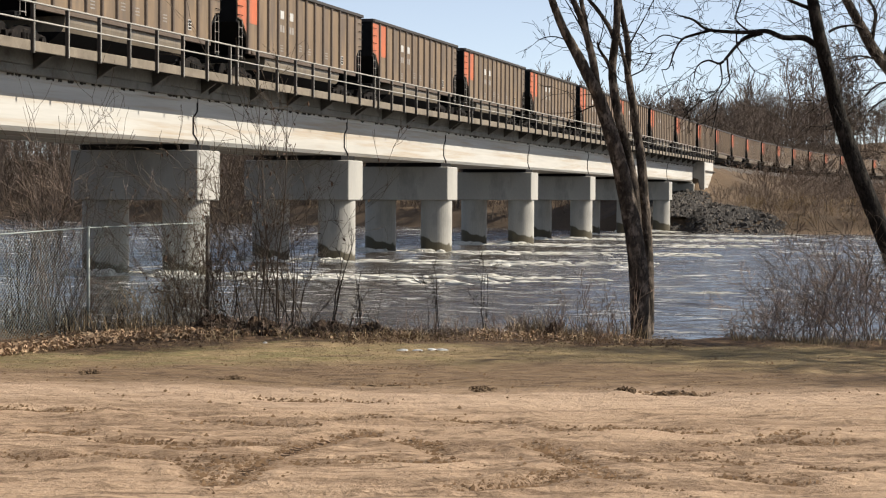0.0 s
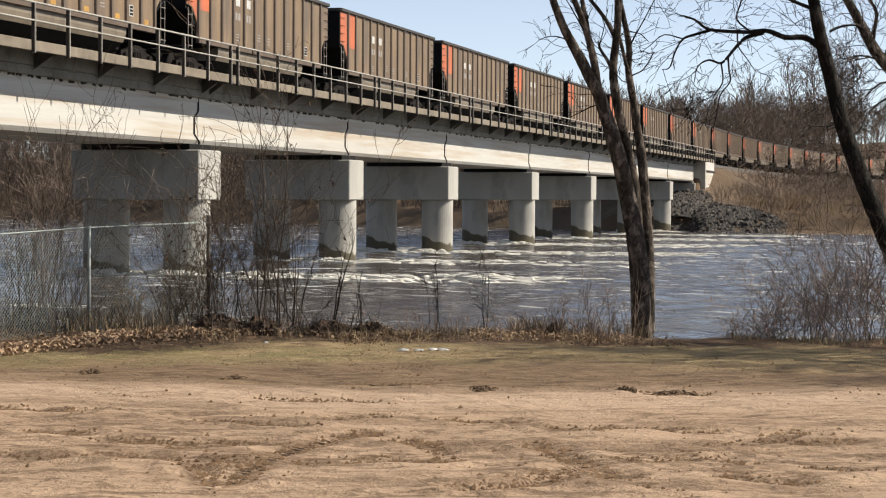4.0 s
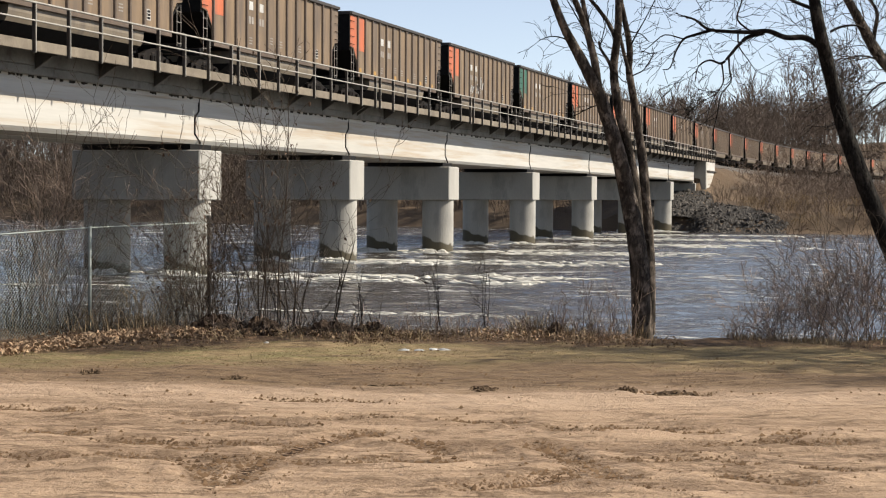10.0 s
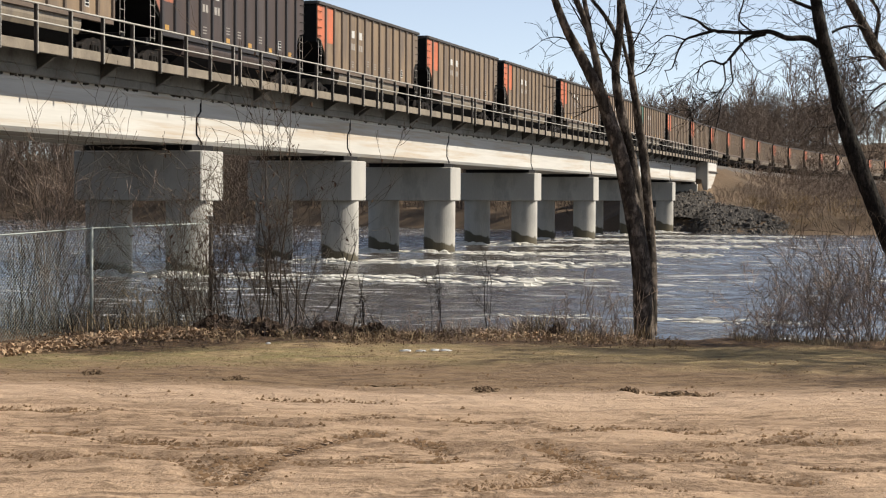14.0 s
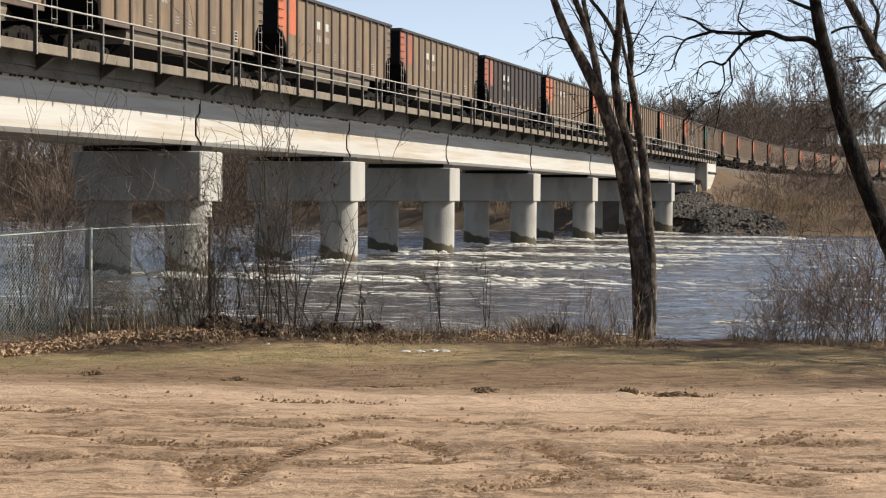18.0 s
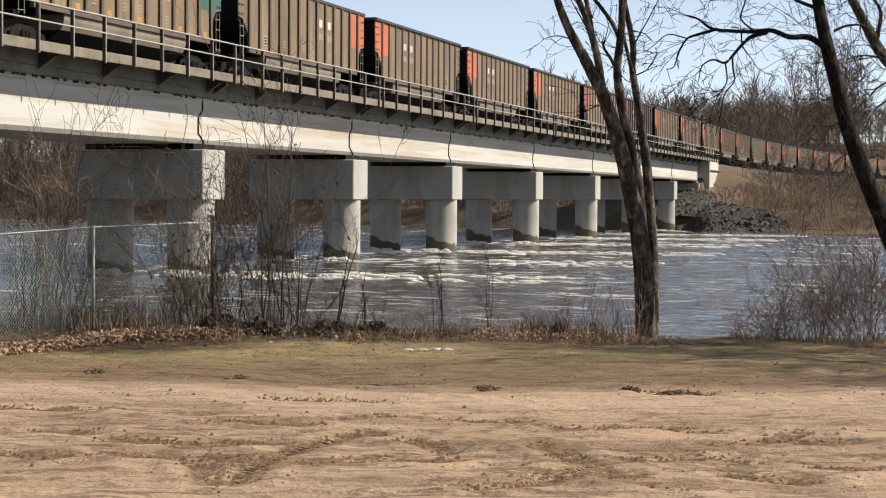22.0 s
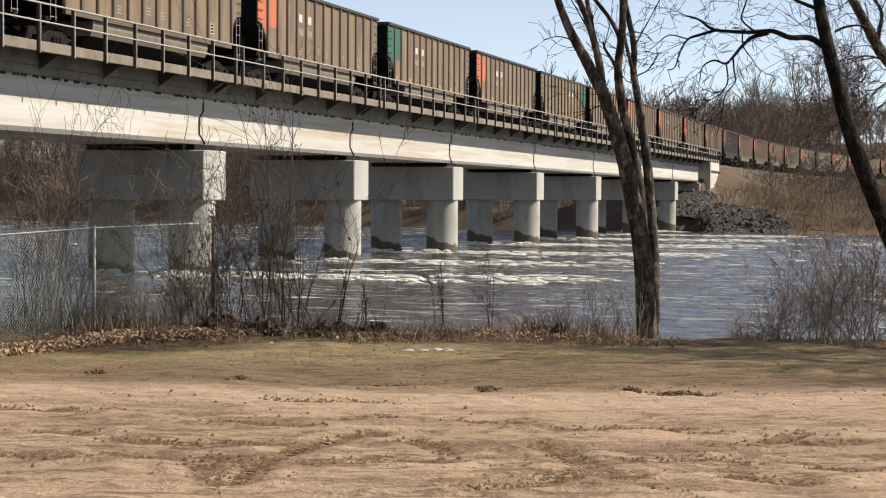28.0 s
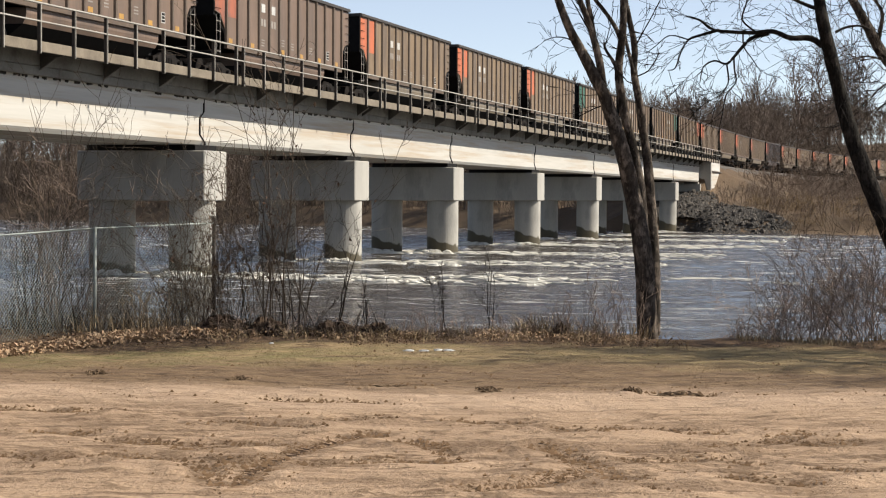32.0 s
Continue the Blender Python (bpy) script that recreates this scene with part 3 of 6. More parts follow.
POST_ME = Shape().box(-0.055, 0.03, -0.03, 0.03, 5.19, 6.435).mesh("post", POSTS)
FLANGE_ME = Shape().box(0.0305, 0.042, 0.004, 0.034, 5.19, 6.435).mesh("post_flange", GALV)
BRACKET_ME = Shape().sweep([(WX - 0.08, 5.395), (WX - 0.08, 5.30), (WX - 0.45, 5.24), (-23.045, 4.93), (-23.045, 5.395)], "y", -0.015, 0.015).mesh("bracket", STEEL_DARK)
BRACE_ME = Shape().sweep([(WX - 0.45, 5.237), (WX - 0.45, 5.21), (-23.045, 4.898), (-23.045, 4.925)], "y", -0.05, 0.05).mesh("brace", BRACES)


def column_material():
    """Concrete with a dark wet band whose edge climbs on the upstream side."""
    m = material("column_concrete", (0.375, 0.352, 0.305), (0.318, 0.299, 0.262), 0.9, fine_amount=0.1, scale=0.8, stretch=(1, 1, 0.3), grain=14, bump=0.15,
                 dirt=(0.194, 0.187, 0.169), dirt_scale=1.0, dirt_amount=0.30)
    nt = m.node_tree
    N, link = nt.nodes, nt.links.new
    bsdf = N["Principled BSDF"]
    src = bsdf.inputs["Base Color"].links[0].from_socket
    tc, sep = N.new("ShaderNodeTexCoord"), N.new("ShaderNodeSeparateXYZ")
    link(tc.outputs["Object"], sep.inputs[0])
    no = N.new("ShaderNodeTexNoise")
    no.inputs["Scale"].default_value, no.inputs["Detail"].default_value = 2.2, 5
    link(tc.outputs["Object"], no.inputs["Vector"])

    def calc(op, a, b):
        n = N.new("ShaderNodeMath")
        n.operation = op
        for sock, v in zip(n.inputs, (a, b)):
            if isinstance(v, (int, float)):
                sock.default_value = v
            else:
                link(v, sock)
        return n.outputs[0]

    h = calc("ADD", sep.outputs["Z"], calc("MULTIPLY", sep.outputs["X"], 0.30))
    h = calc("ADD", h, calc("MULTIPLY", calc("SUBTRACT", no.outputs[0], 0.5), 0.5))
    r = N.new("ShaderNodeMapRange")
    r.inputs["From Min"].default_value, r.inputs["From Max"].default_value = -0.46, -0.52
    link(h, r.inputs["Value"])
    x = N.new("ShaderNodeMix")
    x.data_type = "RGBA"
    link(r.outputs[0], x.inputs[0])
    link(src, x.inputs[6])
    x.inputs[7].default_value = (0.075, 0.062, 0.038, 1)
    link(x.outputs[2], bsdf.inputs["Base Color"])
    return m


COLUMN = column_material()
build_bridge()

# far abutment with its wing wall
abut = tagged(new("abutment"), "concrete bridge abutment with pale wing wall on the far bank", "abutment")
abut.location = (0, 0, 0)
part("seat_wall", Shape().box(-27.6, -23.1, ABUT - 0.5, ABUT + 0.35, -0.5, 3.1, 0.04), CONCRETE, abut, "concrete bearing seat wall")
part("back_wall", Shape().box(-28.6, -22.18, ABUT + 0.36, ABUT + 1.0, -0.3, 5.238, 0.03), CONCRETE, abut, "tall concrete back wall in shade")
for x0, mt, text in ((-22.6, GIRDER, "sunlit pale wing wall"), (-28.7, CONCRETE, "concrete wing wall")):
    part("wing_wall", Shape().sweep([(ABUT + 1.003, 1.6), (ABUT + 1.003, 5.236), (ABUT + 7.6, 5.236), (ABUT + 7.6, 4.4)], "x", x0, x0 + 0.42), mt, abut, text)
for y0, x0 in ((ABUT - 0.45, -23.3), (ABUT - 0.45, -24.8)):
    part("pedestal", Shape().box(x0 - 0.4, x0, y0, y0 + 0.7, 3.103, 3.288, 0.02), CONCRETE, abut)

# track: ballast and two rails
BALLAST = material("ballast", (0.094, 0.079, 0.065), (0.058, 0.049, 0.04), 0.95, scale=3, grain=30, bump=0.6)
RAILS = material("rail_steel", (0.072, 0.05, 0.036), (0.101, 0.072, 0.054), 0.55, 0.5, scale=4, grain=20, bump=0.1)


def along(profile, s0, s1, step):
    """A closed profile of (across, up) carried along the track."""
    ss = list(np.arange(s0, s1, step)) + [s1]
    v, n = [], len(profile)
    for s in ss:
        x, y, a = track(s)
        c, t = math.cos(radians(a)), math.sin(radians(a))
        v += [(x + p * c, y - p * t, q) for p, q in profile]
    f = [(i * n + k, i * n + (k + 1) % n, (i + 1) * n + (k + 1) % n, (i + 1) * n + k) for i in range(len(ss) - 1) for k in range(n)]
    return Shape().add(v, f)


tagged(part("ballast_bed", along([(-1.85, 5.024), (-1.75, 5.27), (1.75, 5.27), (1.85, 5.024)], 20, ABUT + 1, 20)
            .add(*(lambda s: (s.v, s.f))(along([(-3.4, 4.3), (-1.8, 5.27), (1.8, 5.27), (3.4, 4.3)], ABUT + 1, 620, 6))), BALLAST),
       "grey-brown crushed stone track ballast", "ballast", kind="structure")
for k in (-1, 1):
    tagged(part("rail", along([(k * 0.75 - 0.035, 5.275), (k * 0.75 - 0.035, RAIL_Z), (k * 0.75 + 0.035, RAIL_Z), (k * 0.75 + 0.035, 5.275)], 20, 620, 6), RAILS),
           "rusty steel running rail on the ballast", "rail", kind="structure")

# ---- train ----
CAR_PITCH, CAR_LEN, HALF_W, TOP, SILL = 16.18, 14.55, 1.57, 3.88, 1.40
TRUCK_STEEL = material("truck_steel", (0.018, 0.014, 0.012), (0.010, 0.009, 0.008), 0.8, 0.0, scale=6, grain=18, bump=0.3, gloss=0.1, dirt=(0.05, 0.04, 0.03), dirt_scale=5.0, dirt_amount=0.2)


def truck_meshes():
    side = Shape()
    prof = [(-1.15, 0.40), (-1.15, 0.62), (-0.75, 0.66), (-0.42, 0.80), (0.42, 0.80), (0.75, 0.66), (1.15, 0.62), (1.15, 0.40), (0.80, 0.36),
            (0.38, 0.20), (-0.38, 0.20), (-0.80, 0.36)]
    side.sweep(prof, "x", -0.07, 0.07)
    for y in (-0.89, 0.89):
        side.tube([(-0.17, y, 0.46), (0.17, y, 0.46)], 0.13, 10)
    for k in range(3):
        side.tube([(0.09, -0.2 + 0.2 * k, 0.30), (0.09, -0.2 + 0.2 * k, 0.62)], 0.075, 8)
        side.tube([(-0.09, -0.2 + 0.2 * k, 0.30), (-0.09, -0.2 + 0.2 * k, 0.62)], 0.075, 8)
    wheel = Shape()
    for x in (-1, 1):
        wheel.tube([(x * 0.79, 0, 0), (x * 0.65, 0, 0)], [0.44, 0.457], 24)
        wheel.tube([(x * 0.648, 0, 0), (x * 0.62, 0, 0)], 0.482, 24)
    wheel.tube([(-0.95, 0, 0), (0.95, 0, 0)], 0.085, 10)
    return (Shape().box(-1.1, 1.1, -0.2, 0.2, 0.42, 0.74, 0.03).mesh("truck", TRUCK_STEEL), side.mesh("side_frame", TRUCK_STEEL),
            wheel.mesh("wheelset", TRUCK_STEEL))


TRUCK_ME, FRAME_ME, WHEEL_ME = truck_meshes()
L2 = CAR_LEN / 2
RIB_Y = [-L2 + 0.98 + k * (CAR_LEN - 1.96) / 12 for k in range(13)]
LADDER_ME = Shape().tube([(0, -0.16, 1.0), (0, -0.16, 2.35)], 0.012, 5).tube([(0, 0.16, 1.0), (0, 0.16, 2.35)], 0.012, 5)
for k in range(4):
    LADDER_ME.tube([(0, -0.2, 1.1 + 0.34 * k), (0, 0.2, 1.1 + 0.34 * k)], 0.014, 5)
LADDER_ME = LADDER_ME.mesh("ladder", GREY_MARK)
GRAB_ME = Shape().tube([(0, -0.05, 0), (0.07, -0.05, 0), (0.07, 0.36, 0), (0, 0.36, 0)], 0.013, 4).mesh("grab_iron", BLACK)
COUPLER_ME = Shape().box(-0.12, 0.12, 0, 0.62, 0.72, 0.98, 0.03).box(-0.2, 0.2, 0.55, 0.82, 0.66, 1.04, 0.04).mesh("coupler", TRUCK_STEEL)
COAL = material("coal", (0.009, 0.009, 0.009), None, 0.7, scale=3, grain=15, bump=0.8)


def hopper_car(name, label, body, rib, panel, tub, yellow=False, scrawl=False):
    """An open coal car; its coloured panels mark the end at -y."""
    car = tagged(new(name), label, "railcar", group="cars of the coal train")
    xs, cut = HALF_W - 0.085, 1.42
    for k in (-1, 1):
        # side sheet with the stepped cut at both lower ends
        prof = [(-L2, TOP - 0.1), (-L2, SILL + 1.05), (-L2 + 0.45, SILL + 0.98), (-L2 + 0.9, SILL + 0.52), (-L2 + 0.98, SILL), (L2 - 0.98, SILL),
                (L2 - 0.9, SILL + 0.52), (L2 - 0.45, SILL + 0.98), (L2, SILL + 1.05), (L2, TOP - 0.1)]
        side = part("side", Shape().sweep(prof, "x", k * xs - 0.02, k * xs + 0.02), body, car)
        for y in RIB_Y:
            part("rib", hopper_car.rib[rib.name], rib, side, "", pose(k * (xs + 0.055), y, 0))
        part("sill", Shape().box(k * xs - 0.05, k * xs + 0.075, -L2 + 0.98, L2 - 0.98, SILL - 0.16, SILL - 0.002, 0.01), rib, side)
        part("top_chord", Shape().box(k * xs - 0.07, k * xs + 0.115, -L2 - 0.02, L2 + 0.02, TOP - 0.10, TOP + 0.03, 0.015), RIM, side)
        # coloured end panels: a tall one, then a shorter one
        w = RIB_Y[0] + L2
        s = Shape().sweep([(-L2 + 0.02, TOP - 0.14), (-L2 + 0.02, SILL + 1.08), (-L2 + 0.48, SILL + 1.02), (-L2 + w - 0.1, SILL + 0.58), (-L2 + w - 0.1, TOP - 0.14)], "x",
                          k * (xs + 0.02), k * (xs + 0.027))
        part("end_panel", s, panel, side, "painted end panel")
        s = Shape().box(k * (xs + 0.02), k * (xs + 0.027), RIB_Y[0] + 0.09, RIB_Y[1] - 0.09, SILL + 0.95, TOP - 0.14)
        part("end_panel", s, panel, side, "painted end panel")
        # reporting marks: plain bars
        mx = k * (xs + 0.02)
        for a in (3, 4):
            s = Shape().box(mx, mx + k * 0.008, RIB_Y[a] + 0.30, RIB_Y[a] + 0.68, SILL + 1.42, SILL + 1.72)
            part("reporting_mark", s, WHITE, side, "white stencilled bar")
        s = Shape()
        for a in (3, 4):
            for b in range(2):
                s.box(mx, mx + k * 0.008, RIB_Y[a] + 0.24 + 0.28 * b, RIB_Y[a] + 0.45 + 0.28 * b, SILL + 0.92, SILL + 1.18)
        for a, b in ((5, 0.35), (6, 0.3), (3, 0.2), (8, 0.3)):
            for c in range(3):
                s.box(mx, mx + k * 0.006, RIB_Y[a] + 0.3, RIB_Y[a] + 0.62, SILL + b + 0.1 * c, SILL + b + 0.04 + 0.1 * c)
        tagged(part("number_bars", s, GREY_MARK, side, "worn grey stencil bars"), kind="stuff")
        s = Shape().box(mx, mx + k * 0.006, RIB_Y[10] + 0.26, RIB_Y[10] + 0.54, SILL + 0.22, SILL + 0.56)
        part("stencil_plate", s, WHITE, side, "white and black stencil plate")
        s = Shape()
        for c in range(3):
            s.box(mx + k * 0.007, mx + k * 0.011, RIB_Y[10] + 0.29, RIB_Y[10] + 0.51, SILL + 0.25 + c * 0.105, SILL + 0.325 + c * 0.105)
        tagged(part("stencil_lines", s, BLACK, side), kind="stuff")
        if yellow:
            s = Shape()
            for a in (0, 2, 5, 7, 9, 11):
                s.box(mx, mx + k * 0.006, RIB_Y[a] + 0.3, RIB_Y[a] + 0.62, SILL + 0.06, SILL + 0.22)
            tagged(part("reflectors", s, YELLOW, side, "yellow reflective patches"), kind="stuff")
        if scrawl:
            s = Shape()
            rng = random.Random(4)
            for c in range(7):
                y, z = RIB_Y[3] + 0.3 + 0.42 * c, SILL + rng.uniform(0.2, 0.6)
                s.tube([(mx, y, z), (mx + k * 0.01, y + 0.15, z + rng.uniform(0.3, 0.7)), (mx + k * 0.01, y + 0.36, z + rng.uniform(0.1, 0.6)), (mx, y + 0.3, z)], 0.035, 4)
            tagged(part("graffiti", s, WHITE, side, "white spray-painted scrawl"), kind="stuff")
    for k in (-1, 1):
        # the end wall's shade is put into its black colour
        wall = part("end_wall", Shape().box(-xs + 0.022, xs - 0.022, k * (L2 - 0.045), k * L2, SILL + 0.9, TOP - 0.1), BLACK, car, "end wall, coloured black for its shade")
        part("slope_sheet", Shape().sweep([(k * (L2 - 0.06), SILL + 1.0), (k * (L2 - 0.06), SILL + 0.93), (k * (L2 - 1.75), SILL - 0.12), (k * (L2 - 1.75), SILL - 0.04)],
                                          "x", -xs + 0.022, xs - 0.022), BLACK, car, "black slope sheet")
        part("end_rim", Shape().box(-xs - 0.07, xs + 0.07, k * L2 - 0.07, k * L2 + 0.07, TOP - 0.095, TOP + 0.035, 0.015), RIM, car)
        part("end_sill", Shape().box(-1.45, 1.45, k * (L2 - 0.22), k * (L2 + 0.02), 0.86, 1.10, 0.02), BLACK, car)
        part("coupler", COUPLER_ME, TRUCK_STEEL, car, "", pose(0, k * L2, 0, 0, 0, 0 if k > 0 else 180))
        for j in (-1, 1):
            part("ladder", LADDER_ME, GREY_MARK, car, "thin steel ladder", pose(j * (HALF_W - 0.06), k * (L2 - 0.3), 0))
            for g in range(4):
                part("grab_iron", GRAB_ME, BLACK, car, "", pose(j * xs, k * (L2 - 0.03), 2.55 + 0.32 * g, 0, 0, 0) @ (pose(0, 0, 0) if (j > 0) else pose(0, 0, 0, 0, 0, 180)) @ pose(0, -0.34 if k * j > 0 else 0.03, 0))
        truck = part("truck", TRUCK_ME, TRUCK_STEEL, car, "dark steel truck", pose(0, k * 5.95, 0))
        for j in (-1, 1):
            part("side_frame", FRAME_ME, TRUCK_STEEL, truck, "", pose(j * 1.0, 0, 0))
            part("wheelset", WHEEL_ME, TRUCK_STEEL, truck, "", pose(0, j * 0.89, 0.457))
    upper = [(1.45, SILL - 0.162), (1.45, 1.08), (1.42, 0.94), (1.345, 0.80)]
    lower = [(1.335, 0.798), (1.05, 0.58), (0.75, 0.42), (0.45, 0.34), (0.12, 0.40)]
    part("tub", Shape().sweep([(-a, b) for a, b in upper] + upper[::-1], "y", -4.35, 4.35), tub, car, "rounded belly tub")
    # lower tub is coloured black to paint the shade below the car
    part("tub_floor", Shape().sweep([(-a, b) for a, b in lower] + lower[::-1], "y", -4.34, 4.34), BLACK, car, "belly tub underside, blackened to stand for its shade")
    part("air_tank", Shape().tube([(-0.9, -5.0, 0.95), (-0.9, -4.5, 0.8)], 0.16, 8), BLACK, car)
    part("brake_valve", Shape().box(0.4, 0.95, 4.45, 4.9, 0.62, 0.95, 0.02), BLACK, car)
    part("load", Shape().box(-xs + 0.03, xs - 0.03, -L2 + 0.1, L2 - 0.1, TOP - 0.62, TOP - 0.55), COAL, car, "black coal load")
    return car


hopper_car.rib = {}
for mt in (RIB, RIB_DARK):
    hopper_car.rib[mt.name] = Shape().sweep([(-0.035, -0.085), (0.032, -0.055), (0.032, 0.055), (-0.035, 0.085)][::-1], "z", SILL, TOP - 0.1).mesh("rib", mt)


def car_place(n, t):
    """The pose of car n at t seconds."""
    x, y, a = track(61.58 + CAR_PITCH * n + L2 + 10.96 * t + 0.0025 * t * t)
    return x, y, a


CARS = {}
TURNED = {-15, -16}


def build_train():
    kinds = {
        "orange": ("dusty taupe steel coal hopper car with faded orange end panels", BODY, RIB, ORANGE, TUB, False, False),
        "yellow": ("dusty taupe coal hopper car with orange end panels and yellow reflectors", BODY, RIB, ORANGE, TUB, True, False),
        "scrawl": ("dusty taupe coal hopper car with orange end panels and white graffiti", BODY, RIB, ORANGE, TUB, False, True),
        "old": ("grimy taupe coal hopper car with stained orange end panels", BODY, RIB, ORANGE_OLD, TUB, False, False),
        "green": ("dusty taupe coal hopper car with dark green end panels", BODY, RIB, GREEN, TUB, True, False),
        "dark": ("dark brown-black coal hopper car with rusty end panels", BODY_DARK, RIB_DARK, ORANGE_OLD, BODY_DARK, True, False),
        "red": ("reddish brown coal hopper car with stained orange end panels", BODY_RED, RIB, ORANGE_OLD, BODY_RED, True, False),
    }
    of = {-4: "green", -5: "scrawl", -6: "yellow", -10: "dark", -11: "old", -16: "green", -17: "yellow", -18: "green", -22: "red", -23: "red", -14: "orange"}
    first = {}
    for n in range(-24, 23):
        kind = of.get(n, "orange")
        x, y, a = car_place(n, 0)
        m = pose(x, y, RAIL_Z, 0, 0, -a + (180 if n in TURNED else 0))
        if kind not in first:
            first[kind] = hopper_car("hopper_car", *kinds[kind])
            first[kind].matrix_basis = m
            CARS[n] = first[kind]
        else:
            CARS[n] = copy_thing(first[kind], m)


build_train()

# ---- bare wood: limbs, twigs, thickets ----
class Wood:
    """Straight tapered pieces, gathered and turned into one mesh."""

    def __init__(self):
        self.a, self.b, self.r, self.s = [], [], [], []

    def piece(self, p, q, r0, r1):
        self.a.append(tuple(p)), self.b.append(tuple(q)), self.r.append(r0), self.s.append(r1)

    def limb(self, pts, r0, r1):
        n = len(pts) - 1
        for k in range(n):
            self.piece(pts[k], pts[k + 1], r0 + (r1 - r0) * k / n, r0 + (r1 - r0) * (k + 1) / n)

    def arrays(self):
        return np.array(self.a), np.array(self.b), np.array(self.r), np.array(self.s)


def wood_mesh(name, arrays, mat, sides=3):
    A, B, r0, r1 = arrays
    d = B - A
    d /= np.maximum(np.linalg.norm(d, axis=1, keepdims=True), 1e-9)
    ref = np.where(np.abs(d[:, 2:3]) < 0.9, np.array([[0, 0, 1.0]]), np.array([[1.0, 0, 0]]))
    e1 = np.cross(d, ref)
    e1 /= np.linalg.norm(e1, axis=1, keepdims=True)
    e2 = np.cross(d, e1)
    n = len(A)
    V = np.empty((n, 2 * sides, 3))
    for j in range(sides):
        w = 2 * math.pi * j / sides
        o = e1 * math.cos(w) + e2 * math.sin(w)
        V[:, j], V[:, sides + j] = A + o * r0[:, None], B + o * r1[:, None]
    base = (np.arange(n) * 2 * sides)[:, None]
    F = np.concatenate([base + np.array([[j, (j + 1) % sides, sides + (j + 1) % sides, sides + j]]) for j in range(sides)])
    me = bpy.data.meshes.new(name)
    me.vertices.add(n * 2 * sides)
    me.vertices.foreach_set("co", V.reshape(-1))
    me.loops.add(F.size)
    me.loops.foreach_set("vertex_index", F.reshape(-1).astype(np.int32))
    me.polygons.add(len(F))
    me.polygons.foreach_set("loop_start", np.arange(0, F.size, 4, dtype=np.int32))
    me.polygons.foreach_set("use_smooth", [True] * len(F))
    me.materials.append(mat)
    me.update(calc_edges=True)
    return me


def bent(rng, way, amount):
    w = Vector((way[0] + rng.gauss(0, amount), way[1] + rng.gauss(0, amount), way[2] + rng.gauss(0, amount)))
    return w.normalized()


def grow(rng, wood, p, way, length, r, depth, spread=0.45, lift=0.10, kids=(2, 4), thin=0.006):
    """A branch of a few bent pieces that forks on the way and at its end."""
    steps = 3 if depth > 1 else 2
    p, way = Vector(p), Vector(way).normalized()
    for k in range(steps):
        q = p + way * (length / steps)
        r1 = max(r * (1 - 0.22 * (k + 1) / steps * (1.5 if depth else 3.0)), thin)
        wood.piece(p, q, r, r1)
        p, r = q, r1
        if depth > 0:
            for _ in range(rng.randint(*kids) if k == steps - 1 else rng.randint(0, kids[0])):
                w = bent(rng, way, spread) + Vector((0, 0, lift))
                grow(rng, wood, p, w, length * rng.uniform(0.5, 0.8), max(r * rng.uniform(0.4, 0.7), thin), depth - 1, spread, lift, kids, thin)
        way = bent(rng, way, 0.24) + Vector((0, 0, lift * 0.4))
        way.normalize()


def bark(name, base, dark, rough=0.95):
    return material(name, base, dark, rough, scale=9.0, stretch=(1, 1, 0.5), grain=34, bump=1.0, gloss=0.15, fine_amount=0.65,
                    dirt=tuple(c * 2.2 for c in base), dirt_scale=12.0, dirt_amount=0.42)


BARK = bark("grey_bark", (0.122, 0.097, 0.076), (0.032, 0.026, 0.02))
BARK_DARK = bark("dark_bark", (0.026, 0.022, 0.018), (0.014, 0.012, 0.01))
TWIG_DARK = material("dark_twigs", (0.054, 0.042, 0.029), (0.029, 0.023, 0.017), 0.9, scale=0.8, grain=15, bump=0, gloss=0.15)
TWIG = material("brush_twigs", (0.158, 0.122, 0.09), (0.079, 0.061, 0.045), 0.9, scale=0.8, grain=15, bump=0, gloss=0.15)
TWIG_RED = material("red_brown_twigs", (0.338, 0.248, 0.187), (0.216, 0.155, 0.119), 0.9, scale=0.8, grain=15, bump=0, gloss=0.15)
WOODS = material("far_wood", (0.162, 0.124, 0.097), (0.097, 0.073, 0.058), 0.95, scale=0.05, grain=1.5, bump=0, gloss=0.1)
STRAW = material("dry_grass", (0.40, 0.30, 0.175), (0.19, 0.132, 0.074), 0.9, scale=2.0, grain=20, bump=0, gloss=0.2)
LEAF_BROWN = material("brown_leaves", (0.259, 0.173, 0.101), (0.108, 0.068, 0.043), 0.85, scale=9.0, grain=30, bump=0, gloss=0.2)
LEAF = material("dead_leaves", (0.504, 0.36, 0.223), (0.288, 0.18, 0.104), 0.85, scale=9.0, grain=30, bump=0, gloss=0.2)


def curved(pts, per=4):
    """Points along a smooth line through pts."""
    P = [Vector(p) for p in pts]
    P = [P[0] * 2 - P[1]] + P + [P[-1] * 2 - P[-2]]
    out = []
    for i in range(1, len(P) - 2):
        for k in range(per):
            t = k / per
            out.append(0.5 * ((2 * P[i]) + (P[i + 1] - P[i - 1]) * t + (2 * P[i - 1] - 5 * P[i] + 4 * P[i + 1] - P[i + 2]) * t * t
                              + (3 * P[i] - P[i - 1] - 3 * P[i + 1] + P[i + 2]) * t ** 3))
    return out + [P[-2]]


